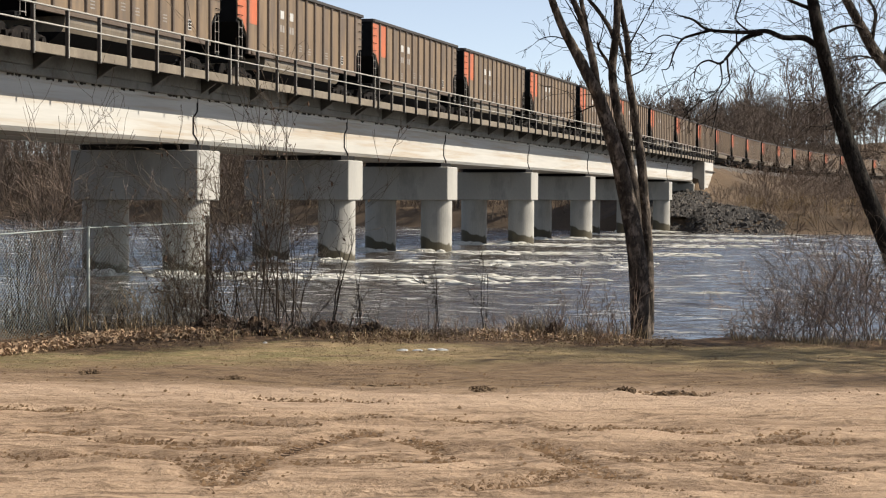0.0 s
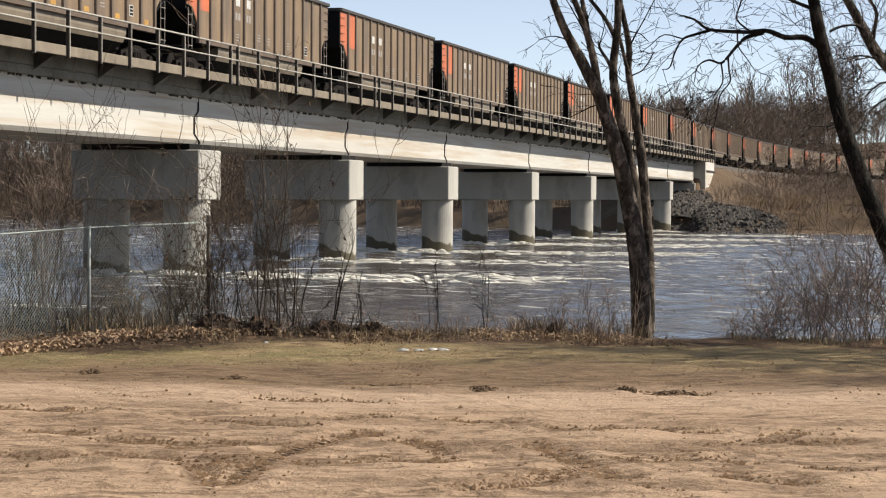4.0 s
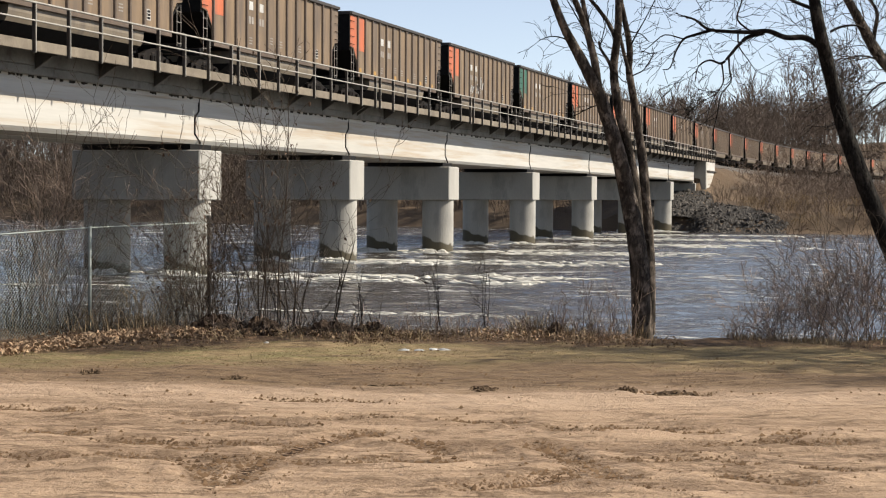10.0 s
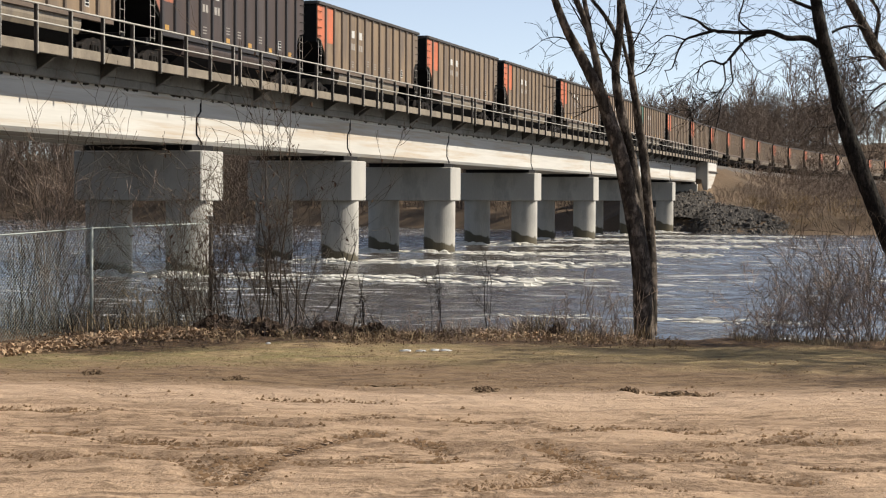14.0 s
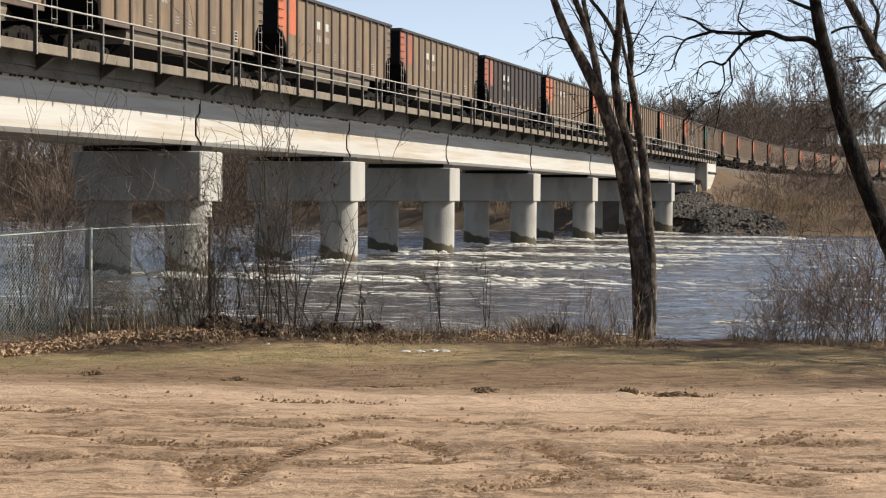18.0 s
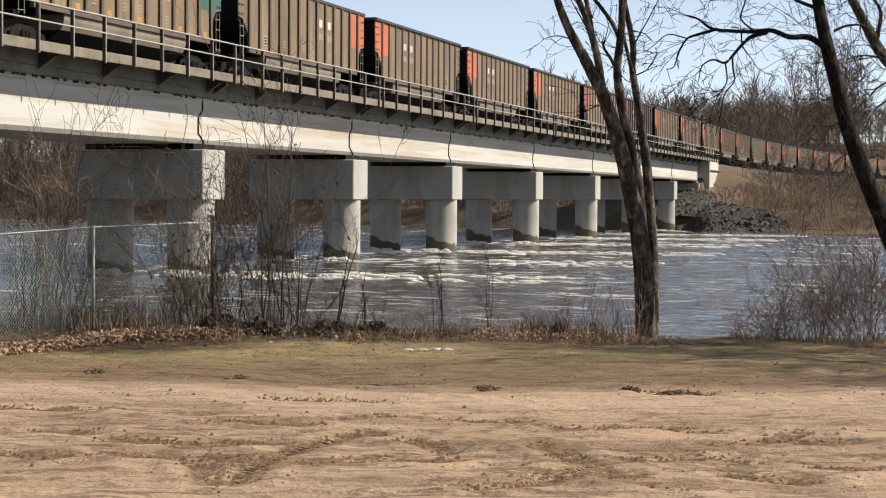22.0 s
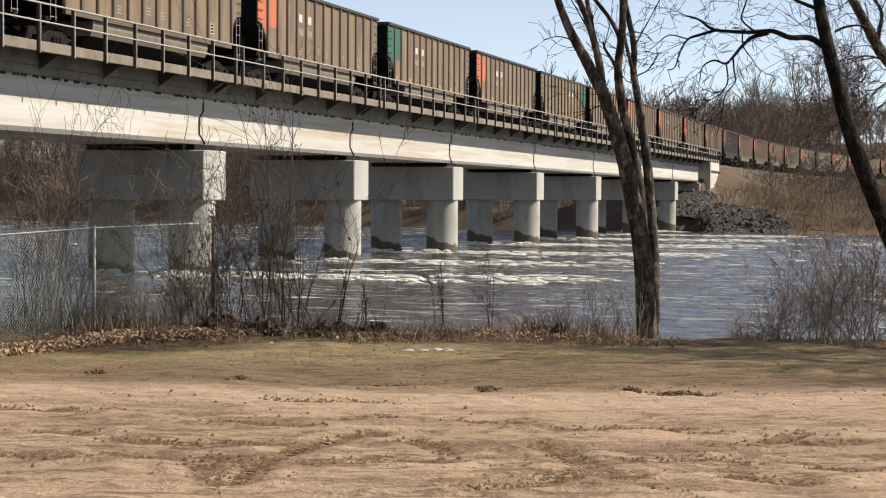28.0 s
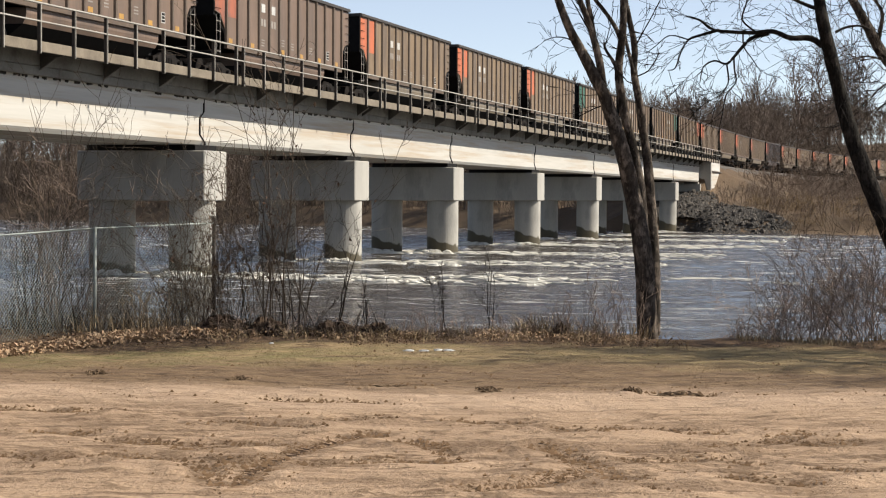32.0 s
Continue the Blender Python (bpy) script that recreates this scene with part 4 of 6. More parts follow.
def trunk_part(name, pts, r0, r1, tree, mat, label="", seed=0, sides=12):
    """A trunk or limb with a lumpy, ridged skin."""
    line = curved(pts, 7)
    rng = random.Random(seed)
    n = len(line) - 1
    s = Shape()
    s.tube(line, [(r0 + (r1 - r0) * k / n) * rng.uniform(0.97, 1.03) for k in range(n + 1)], sides)
    v = []
    for i, p in enumerate(s.v):
        ring = i // sides
        if ring <= n:
            o = Vector(p) - line[ring]
            w = 1 + 0.03 * math.sin(3 * (i % sides) * 2 * math.pi / sides + ring * 0.12) + rng.uniform(-0.02, 0.02)
            v.append(tuple(line[ring] + o * w))
        else:
            v.append(p)
    s.v = v
    return part(name, s, mat, tree, label, smooth=True)


def twigs_on(rng, wood, line, r, count, length, depth, droop=0.0, spread=0.6, start=0.15):
    """Side twigs that leave a limb all along it."""
    n = len(line) - 1
    for _ in range(count):
        k = rng.uniform(start, 1) * n
        i = min(int(k), n - 1)
        p = line[i].lerp(line[i + 1], k - i)
        d = (line[i + 1] - line[i]).normalized()
        w = bent(rng, d * 0.6, spread) + Vector((0, 0, -droop))
        grow(rng, wood, p, w, length * rng.uniform(0.5, 1.1), r * rng.uniform(0.6, 1.1), depth, 0.42, 0.05 - droop * 0.35, (1, 3), 0.0028)


# tree on the bank's edge, with three stems from one foot
def bank_tree():
    t = tagged(new("bank_tree"), "bare grey-barked tree with several stems on the river bank", "tree")
    rng = random.Random(11)
    d = 22.0
    t.location = near(2.37, d, 0)

    per = d / 3298.0

    def P(x, y, dd=0.0):
        return near((x - 789.6) * per, d + dd, 1.6 + (356.8 - y) * per) - t.location

    # across and down along each stem, then its thickness at foot and tip
    stems = [
        ([(1144, 640), (1141, 580), (1137, 510), (1131, 450), (1122, 390), (1109, 330), (1098, 285), (1086, 245), (1073, 205), (1061, 172), (1048, 150), (1033, 119), (1018, 90),
          (1001, 60), (986, 25), (974, -10), (950, -90)], 0.128, 0.034, 0.0),
        ([(1064, 182), (1059, 150), (1054, 120), (1048, 92), (1041, 65), (1028, 30), (1013, -5), (990, -80)], 0.054, 0.030, 0.05),
        ([(1136, 420), (1132, 380), (1128, 340), (1120, 290), (1110, 245), (1099, 205), (1092, 165), (1089, 128), (1092, 92), (1095, 60), (1096, 0), (1092, -90)], 0.066, 0.040, 0.12),
        ([(1157, 600), (1157, 520), (1155, 450), (1152, 400), (1147, 350), (1144, 308), (1140, 268), (1133, 228), (1127, 190), (1121, 158), (1117, 128), (1118, 95), (1113, 62), (1106, 28),
          (1101, -10), (1108, -90)], 0.072, 0.026, 0.2),
        ([(1089, 135), (1078, 112), (1066, 92), (1062, 78)], 0.024, 0.012, 0.14),
        ([(1092, 75), (1084, 55), (1074, 38), (1058, 18), (1044, 0), (1020, -50)], 0.028, 0.02, 0.15),
        ([(1052, 108), (1045, 72), (1038, 35), (1031, 0), (1026, -60)], 0.036, 0.024, 0.1),
        ([(1117, 135), (1109, 105), (1102, 80), (1097, 60)], 0.026, 0.018, 0.16),
    ]
    wood = Wood()
    for k, (pts, r0, r1, dd) in enumerate(stems):
        pts3 = [P(u, z, dd + 0.03 * math.sin(i * 1.7 + k)) for i, (u, z) in enumerate(pts)]
        trunk_part("trunk" if k == 0 else "stem", pts3, r0, r1, t, BARK, "ridged grey-brown bark", k)
        line = curved(pts3, 3)
        twigs_on(rng, wood, line, 0.007, 3 if k else 4, 0.4, 2, 0.05, 0.6, 0.55 if k in (0, 2, 3) else 0.4)
    # long bare twigs reaching out over the river
    for pts, r in (([(1012, 80), (990, 72), (972, 72), (955, 78)], 0.010), ([(1070, 190), (1050, 195), (1030, 205), (1012, 214)], 0.010),
                   ([(1120, 140), (1140, 130), (1152, 112), (1160, 98)], 0.010), ([(1118, 85), (1130, 62), (1145, 35), (1160, 5)], 0.012),
                   ([(1113, 62), (1135, 66), (1150, 80)], 0.008), ([(1062, 92), (1070, 60), (1078, 20)], 0.008), ([(1035, 60), (1015, 25), (1000, 0)], 0.012)):
        line = curved([P(u, z, 0.05) for u, z in pts], 3)
        wood.limb(line, r, 0.005)
        twigs_on(rng, wood, line, 0.005, 3, 0.25, 1, 0.0, 0.6)
    for k in range(7):
        grow(rng, wood, P(rng.uniform(940, 1130), rng.uniform(-170, -110)), (rng.uniform(-0.6, 0.6), rng.uniform(-0.4, 0.4), 1), 1.5, 0.04, 3, 0.4, 0.1, (2, 3), 0.005)
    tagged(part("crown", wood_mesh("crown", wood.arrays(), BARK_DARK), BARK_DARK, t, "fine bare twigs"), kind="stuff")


bank_tree()


# dark tree with a limb reaching out to the left
def dark_tree():
    t = tagged(new("dark_tree"), "dark leaning bare tree with a long crooked side limb", "tree")
    d = 22.0
    t.location = near(5.55, d, 0)
    rng = random.Random(5)

    def P(u, z, dd=0.0):
        return near(u, d + dd, z) - t.location

    k = d / 3298.0

    def L(*xy):
        return [P((x - 784) * k, 1.6 + (355.5 - y) * k, 0.06 * math.sin(i * 1.3)) for i, (x, y) in enumerate(xy)]

    main = L((1616, 600), (1606, 520), (1580, 455), (1548, 385), (1518, 312), (1492, 235), (1476, 175), (1458, 110), (1441, 50), (1430, -10), (1420, -90), (1395, -190))
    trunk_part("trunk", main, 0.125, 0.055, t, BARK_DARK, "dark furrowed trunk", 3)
    wood = Wood()
    limbs = [
        (L((1444, 85), (1420, 70), (1385, 70), (1352, 60), (1318, 62), (1280, 60), (1248, 55), (1225, 40), (1203, 34)), 0.040, 0.010),
        (L((1346, 62), (1318, 70), (1300, 86), (1284, 104), (1270, 117), (1250, 111), (1232, 122), (1225, 150)), 0.027, 0.005),
        (L((1284, 104), (1287, 128), (1289, 148), (1270, 172), (1264, 205), (1256, 245)), 0.014, 0.005),
        (L((1272, 118), (1276, 150), (1258, 178), (1245, 215)), 0.012, 0.004),
        (L((1258, 57), (1225, 66), (1204, 74), (1190, 96), (1180, 125), (1168, 128)), 0.022, 0.005),
        (L((1204, 74), (1172, 66), (1148, 84), (1128, 100)), 0.010, 0.004),
        (L((1300, 62), (1303, 85), (1318, 108), (1333, 134)), 0.012, 0.004),
        (L((1322, 60), (1300, 38), (1306, 10), (1312, -30)), 0.014, 0.008),
        (L((1463, 60), (1485, 50), (1508, 48), (1522, 56)), 0.020, 0.010),
        (L((1432, 20), (1400, 6), (1360, -12), (1310, -40)), 0.028, 0.012),
        (L((1400, -180), (1330, -200), (1250, -190), (1190, -150), (1165, -90)), 0.03, 0.01),
        (L((1425, -60), (1470, -120), (1540, -180), (1620, -230)), 0.04, 0.015),
        (L((1398, -180), (1380, -260), (1350, -350)), 0.05, 0.02),
    ]
    for j, (line, r0, r1) in enumerate(limbs):
        if j < 2:
            trunk_part("limb", line, r0, r1, t, BARK_DARK, "long crooked dark limb", 20 + j, 8)
        else:
            wood.limb(curved(line, 3), r0, r1)
        twigs_on(rng, wood, curved(line, 3), 0.005, 10 if j < 2 else 5, 0.32, 2, 0.14, 0.6, 0.2)
    # hanging twigs from the crown above
    for _ in range(20):
        x = rng.choice((rng.uniform(1150, 1420), rng.uniform(1180, 1420), rng.uniform(1440, 1580)))
        p = P((x - 784) * k, 1.6 + (355.5 - rng.uniform(-70, -10)) * k, rng.uniform(-0.8, 0.8))
        grow(rng, wood, p, (rng.uniform(-0.7, 0.7), rng.uniform(-0.4, 0.4), -0.55), rng.uniform(0.18, 0.4), 0.006, 2, 0.55, -0.05, (1, 3), 0.0028)
    twigs_on(rng, wood, curved(main, 3), 0.006, 14, 0.6, 2, -0.05, 0.9, 0.45)
    # loose unseen branches, added off to the right to cast shade on the grass
    for _ in range(32):
        grow(rng, wood, P(rng.uniform(10.6, 15.8), rng.uniform(4.6, 6.6), rng.uniform(-3.9, -1.7)), (rng.uniform(-0.6, 0.6), rng.uniform(-0.6, 0.6), 0.5), 1.5, 0.028, 3, 0.5, 0.03, (2, 3), 0.009)
    for _ in range(16):
        grow(rng, wood, P(rng.uniform(3.6, 6.5), rng.uniform(4.6, 6.4), rng.uniform(-1.2, 1.2)), (rng.uniform(-0.6, 0.6), rng.uniform(-0.6, 0.6), 0.8), 1.6, 0.03, 3, 0.45, 0.05, (2, 3), 0.006)
    tagged(part("crown", wood_mesh("crown", wood.arrays(), BARK_DARK), BARK_DARK, t, "fine drooping twigs, plus added unseen branches that shade the grass"), kind="stuff")


dark_tree()


# a second bare tree further along the bank, beyond the dark one
def edge_tree():
    t = tagged(new("edge_tree"), "slender bare grey tree beside the dark leaning tree", "tree")
    d = 25.0
    t.location = near(6.6, d, -0.3)
    rng = random.Random(8)
    k = d / 3298.0

    def L(*xy):
        return [near((x - 784) * k, d, 1.6 + (355.5 - y) * k) - t.location for x, y in xy]

    wood = Wood()
    main = L((1655, 640), (1650, 500), (1640, 360), (1618, 220), (1580, 140), (1545, 95), (1520, 50), (1500, 15), (1475, -30), (1440, -110))
    trunk_part("trunk", main, 0.12, 0.04, t, BARK, "pale grey trunk", 31, 8)
    limbs = [(L((1538, 84), (1542, 55), (1545, 25), (1530, 0), (1515, -40)), 0.035, 0.02), (L((1600, 180), (1570, 175), (1535, 200), (1515, 240)), 0.022, 0.006),
             (L((1590, 150), (1555, 150), (1530, 170), (1505, 195)), 0.020, 0.006), (L((1560, 112), (1520, 102), (1490, 108), (1470, 120)), 0.016, 0.005),
             (L((1610, 200), (1590, 90), (1570, 20), (1555, -60)), 0.035, 0.015), (L((1560, 110), (1575, 60), (1600, 20)), 0.03, 0.01),
             (L((1640, 360), (1600, 300), (1560, 270), (1530, 285)), 0.02, 0.005)]
    for line, r0, r1 in limbs:
        line = curved(line, 3)
        wood.limb(line, r0, r1)
        twigs_on(rng, wood, line, 0.006, 12, 0.7, 2, 0.05, 0.6, 0.1)
    twigs_on(rng, wood, curved(main, 3), 0.010, 24, 0.8, 2, 0.0, 0.8, 0.4)
    tagged(part("crown", wood_mesh("crown", wood.arrays(), BARK), BARK, t, "fine bare twigs"), kind="stuff")


edge_tree()


def brush(name, label, u0, u1, d0, d1, count, h0, h1, r, depth, mat, seed, lean=0.12, droop=0.0, category="shrub", dome=None, leaves=0):
    """A thicket of thin stems that rise from the bank; leaves: how many dead leaves still hang on it."""
    rng = random.Random(seed)
    wood = Wood()
    foot = near((u0 + u1) / 2, (d0 + d1) / 2)
    foot.z = float(ground_height(foot.x, foot.y))
    for _ in range(count):
        u, d = rng.uniform(u0, u1), rng.uniform(d0, d1)
        p = near(u, d)
        p.z = float(ground_height(p.x, p.y)) - 0.05
        h = rng.uniform(h0, h1)
        if dome:
            h *= float(np.interp(u, dome[0], dome[1]))
        way = Vector((rng.gauss(0, lean), rng.gauss(0, lean), 1)).normalized()
        p = p - foot
        rr = r * rng.uniform(0.6, 1.2)
        n = 6
        for k in range(n):
            q = p + way * (h / n)
            r1 = max(rr * (1 - 0.7 * (k + 1) / n), 0.0028)
            wood.piece(p, q, max(rr * (1 - 0.7 * k / n), 0.0028), r1)
            if k >= 1 and rng.random() < 0.75:
                grow(rng, wood, q, bent(rng, way, 0.4), h * rng.uniform(0.12, 0.30), r1 * 0.7, depth, 0.35, 0.05, (1, 2), 0.0025)
            p = q
            way = bent(rng, way, 0.10) - Vector((0, 0, droop * k / n))
            way.normalize()
    ob = part(name, wood_mesh(name, wood.arrays(), mat), mat)
    ob.location = foot
    if leaves:
        tips = [p for p in wood.b if p[2] > h0 * 0.35]
        s = Shape()
        for _ in range(leaves):
            c, w = Vector(rng.choice(tips)), rng.uniform(0.014, 0.034)
            e1 = bent(rng, (0, 0, -0.6), 0.6)
            e2 = e1.cross(bent(rng, (0, 0, 0), 1)).normalized()
            e3 = e1.cross(e2) * w * 0.3
            s.add([c, c + e1 * w + e2 * w * 0.5 + e3, c + e1 * w * 2.2, c + e1 * w - e2 * w * 0.5 + e3], [(0, 1, 2), (0, 2, 3)])
        tagged(part("dead_leaves", s, LEAF_HUNG, ob, "curled brown leaves still hanging"), kind="stuff")
    return tagged(ob, label, category, kind="stuff")


LEAF_HUNG = material("hanging_leaves", (0.144, 0.086, 0.054), (0.072, 0.045, 0.029), 0.85, scale=9.0, grain=30, bump=0, gloss=0.2)


# how high the shrub by the dark tree stands along its length: across, metres
DOME = ([3.2, 3.5, 3.8, 4.2, 4.6, 5.2, 5.8], [0.16, 0.42, 0.85, 1.15, 1.4, 1.3, 1.2])
brush("thicket", "tall bush of bare pale-grey stems behind the fence", -5.25, -4.55, 22.60, 24.20, 26, 1.5, 2.7, 0.008, 2, TWIG, 1, 0.22)
brush("thicket", "bush of bare reddish stems behind the fence", -5.2, -4.4, 21.90, 23.00, 20, 0.8, 1.8, 0.007, 2, TWIG_RED, 2, 0.22)
brush("thicket", "dense dark bare thicket behind the fence", -5.4, -4.75, 22.0, 24.2, 22, 1.0, 2.0, 0.008, 2, TWIG_DARK, 41, 0.2)
brush("bramble", "arching tangle of brown brambles with dead leaves at the fence's end", -3.15, -2.45, 21.40, 22.60, 40, 1.0, 2.1, 0.0055, 2, TWIG, 3, 0.24, 0.30, leaves=170)
brush("bramble", "dark low tangle of brambles at the fence's end", -3.2, -2.55, 21.30, 22.30, 26, 0.5, 1.2, 0.0055, 2, TWIG, 33, 0.3, 0.35, leaves=90)
brush("bramble", "bare drooping brambles with a few brown leaves", -2.35, -1.45, 22.0, 23.6, 12, 1.5, 2.5, 0.006, 2, TWIG, 43, 0.2, 0.28, leaves=150)
brush("weeds", "pale dead stalks behind the fence", -3.85, -3.25, 22.10, 22.60, 46, 0.4, 0.75, 0.006, 1, STRAW, 13, 0.3, 0.2)
brush("saplings", "slender bare saplings on the river bank", -2.2, -1.72, 21.30, 22.40, 9, 1.2, 2.2, 0.010, 2, TWIG, 4, 0.10)
brush("saplings", "tall bare sapling stems on the river bank", -2.15, -1.88, 21.50, 22.30, 3, 2.6, 3.1, 0.014, 2, TWIG, 14, 0.04)
brush("saplings", "dark bare sapling on the river bank", -1.37, -1.24, 21.50, 21.9, 2, 0.9, 1.25, 0.012, 2, TWIG_DARK, 5, 0.08)
brush("saplings", "short bare upright saplings on the river bank", -1.05, -0.72, 21.50, 22.3, 7, 0.5, 0.95, 0.008, 1, TWIG_DARK, 45, 0.14)
brush("saplings", "few thin bare saplings on the river bank", -0.2, 0.0, 21.50, 22.2, 3, 0.5, 0.95, 0.008, 2, TWIG_DARK, 6, 0.12)
brush("saplings", "few thin bare saplings on the river bank", 0.3, 0.5, 21.50, 22.2, 3, 0.7, 1.15, 0.008, 2, TWIG_DARK, 46, 0.10)
brush("saplings", "dark crooked bare saplings on the bank", -2.6, -1.5, 21.3, 22.6, 9, 0.6, 1.5, 0.008, 2, TWIG_DARK, 42, 0.3)
brush("weeds", "low tangle of dry bare weeds on the bank", -2.61, 1.98, 20.90, 22.20, 210, 0.08, 0.34, 0.004, 1, TWIG_RED, 7, 0.4)
brush("weeds", "dry grey weeds beside the tree's foot", 1.2, 2.2, 21.3, 22.2, 34, 0.25, 0.7, 0.004, 1, TWIG_RED, 17, 0.15)
brush("shrub", "bare reddish shrub thicket at the water's edge", 3.4, 5.5, 21.20, 22.60, 56, 0.75, 1.15, 0.005, 2, TWIG_RED, 9, 0.42, 0.26, dome=DOME)
brush("shrub", "bare grey shrub thicket beside the dark tree", 4.1, 5.74, 20.80, 22.30, 36, 0.7, 1.05, 0.006, 2, TWIG, 10, 0.35, 0.2, dome=DOME)
brush("shrub", "brown arching twigs of the shrub at the water's edge", 3.5, 5.7, 21.3, 22.5, 26, 0.4, 1.0, 0.0055, 2, TWIG, 35, 0.5, 0.25, dome=DOME)
brush("shrub", "fine reddish shrub twigs at the water's edge", 3.25, 5.6, 21.1, 22.4, 70, 0.3, 0.85, 0.0045, 2, TWIG_RED, 32, 0.5, 0.25, dome=DOME)
brush("brush_pile", "dead twigs tangled over the dark soil heap", -2.95, -1.9, 21.10, 21.70, 60, 0.15, 0.40, 0.005, 1, TWIG_DARK, 15, 0.9)
brush("brush_pile", "dead twigs tangled over the dark soil heap", -1.79, -0.81, 21.10, 21.60, 60, 0.10, 0.32, 0.005, 1, TWIG_DARK, 16, 0.9)
brush("undergrowth", "low brown undergrowth behind the fence", -5.5, -2.6, 22.0, 23.8, 260, 0.15, 0.5, 0.006, 1, TWIG, 31, 0.45)
brush("undergrowth", "dark low undergrowth behind the fence", -5.9, -3.4, 21.2, 23.2, 200, 0.1, 0.38, 0.006, 1, TWIG_DARK, 34, 0.5)


def blades(name, label, spots, mat, h0, h1, w, seed, lean=0.35, category="grass"):
    """Dry blades as narrow bent strips."""
    rng = np.random.default_rng(seed)
    u, d = spots
    n = len(u)
    x, y = u * CY - d * SY, u * SY + d * CY
    z = ground_height(x, y) - 0.01
    h = rng.uniform(h0, h1, n)
    lx, ly = rng.normal(0, lean, n) * h, rng.normal(0, lean, n) * h
    a = rng.uniform(0, math.pi, n)
    wx, wy = np.cos(a) * w, np.sin(a) * w
    V = np.stack([np.stack([x - wx, y - wy, z], -1), np.stack([x + wx, y + wy, z], -1),
                  np.stack([x + wx * 0.7 + lx * 0.4, y + wy * 0.7 + ly * 0.4, z + h * 0.6], -1), np.stack([x - wx * 0.7 + lx * 0.4, y - wy * 0.7 + ly * 0.4, z + h * 0.6], -1),
                  np.stack([x + lx, y + ly, z + h * 0.95], -1)], 1).reshape(-1, 3)
    b = np.arange(n)[:, None] * 5
    me = bpy.data.meshes.new(name)
    me.from_pydata(V.tolist(), [], (b + np.array([[0, 1, 2, 3]])).tolist() + (b + np.array([[3, 2, 4]])).tolist())
    me.materials.append(mat)
    me.update()
    return tagged(new(name, me), label, category, kind="stuff")


def scatter(seed, n, u0, u1, off0, off1, clump=0.0):
    """Spots along the bank's edge, off metres before (-) or past (+) it."""
    rng = np.random.default_rng(seed)
    u, o = rng.uniform(u0, u1, n), rng.uniform(off0, off1, n)
    if clump:
        keep = wobble(u, o, 3.1, seed) + wobble(u, o, 7.7, seed + 1) > rng.uniform(-1.6, 1.6, n) * (1 - clump)
        u, o = u[keep], o[keep]
    return u, bank_edge(u) + o


blades("dry_grass", "tufts of dry straw-coloured grass along the bank", scatter(1, 3400, -2.6, 2.4, -1.2, 0.6, 0.9), STRAW, 0.03, 0.17, 0.005, 1, 0.75)
blades("dry_grass", "tall dry grass beside the tree's foot", scatter(2, 900, 0.8, 2.35, -0.2, 0.6, 0.7), STRAW, 0.12, 0.34, 0.005, 2, 0.4)
blades("dry_grass", "dry grass tufts under the shrubs", scatter(3, 2600, 3.3, 6.2, -0.5, 0.6, 0.7), STRAW, 0.03, 0.11, 0.005, 3)
blades("dry_grass", "pale grass tufts at the fence's foot", scatter(4, 700, -5.6, -2.7, -0.6, 0.4, 0.7), STRAW, 0.10, 0.34, 0.005, 4)
TURF = material("worn_turf", (0.36, 0.266, 0.144), (0.216, 0.166, 0.076), 0.9, scale=1.2, grain=9, bump=0, gloss=0.2)
blades("short_grass", "short worn patchy lawn grass", scatter(5, 34000, -6.5, 6.5, -4.2, -0.6, 0.62), TURF, 0.008, 0.026, 0.004, 5, 1.3)


def leaf_litter(name, label, spots, seed, mat, size=(0.02, 0.05)):
    rng = np.random.default_rng(seed)
    u, d = spots
    n = len(u)
    x, y = u * CY - d * SY, u * SY + d * CY
    z = ground_height(x, y) + rng.uniform(0.0, 0.07, n)
    s = rng.uniform(*size, n)
    A = rng.normal(0, 1, (n, 3)) * np.array([1, 1, 0.55])
    A /= np.linalg.norm(A, axis=1, keepdims=True)
    Bv = np.cross(A, rng.normal(0, 1, (n, 3)))
    Bv /= np.linalg.norm(Bv, axis=1, keepdims=True)
    C = np.stack([x, y, z], -1)
    V = np.stack([C - A * s[:, None], C - Bv * s[:, None] * 0.55 + np.array([0, 0, 0.008]), C + A * s[:, None], C + Bv * s[:, None] * 0.55 + np.array([0, 0, 0.008])], 1).reshape(-1, 3)
    b = np.arange(n)[:, None] * 4
    me = bpy.data.meshes.new(name)
    me.from_pydata(V.tolist(), [], (b + np.array([[0, 1, 2]])).tolist() + (b + np.array([[0, 2, 3]])).tolist())
    me.materials.append(mat)
    me.update()
    return tagged(new(name, me), label, "leaves", kind="stuff")


rng_f = np.random.default_rng(3)
ft = rng_f.random(9000)
leaf_litter("leaf_litter", "drift of pale dry leaves heaped along the fence's foot",
            (np.interp(ft, [0, 0.35, 0.75, 1], [-4.75, -4.2, -3.35, -2.55]) + rng_f.normal(0, 0.06, 9000),
             np.interp(ft, [0, 0.35, 0.75, 1], [18.6, 19.75, 21.05, 21.35]) + np.clip(rng_f.normal(0, 0.26, 9000), -0.55, 0.55)), 4, LEAF, (0.014, 0.036))
leaf_litter("leaf_litter", "scattered fallen brown leaves along the fence", scatter(6, 900, -5.2, -2.4, -1.9, -0.1, 0.3), 1, LEAF_BROWN, (0.012, 0.032))
leaf_litter("leaf_litter", "fallen brown leaves along the grassy bank", scatter(7, 2600, -2.8, 0.6, -1.0, 0.3, 0.6), 2, LEAF_BROWN, (0.010, 0.028))
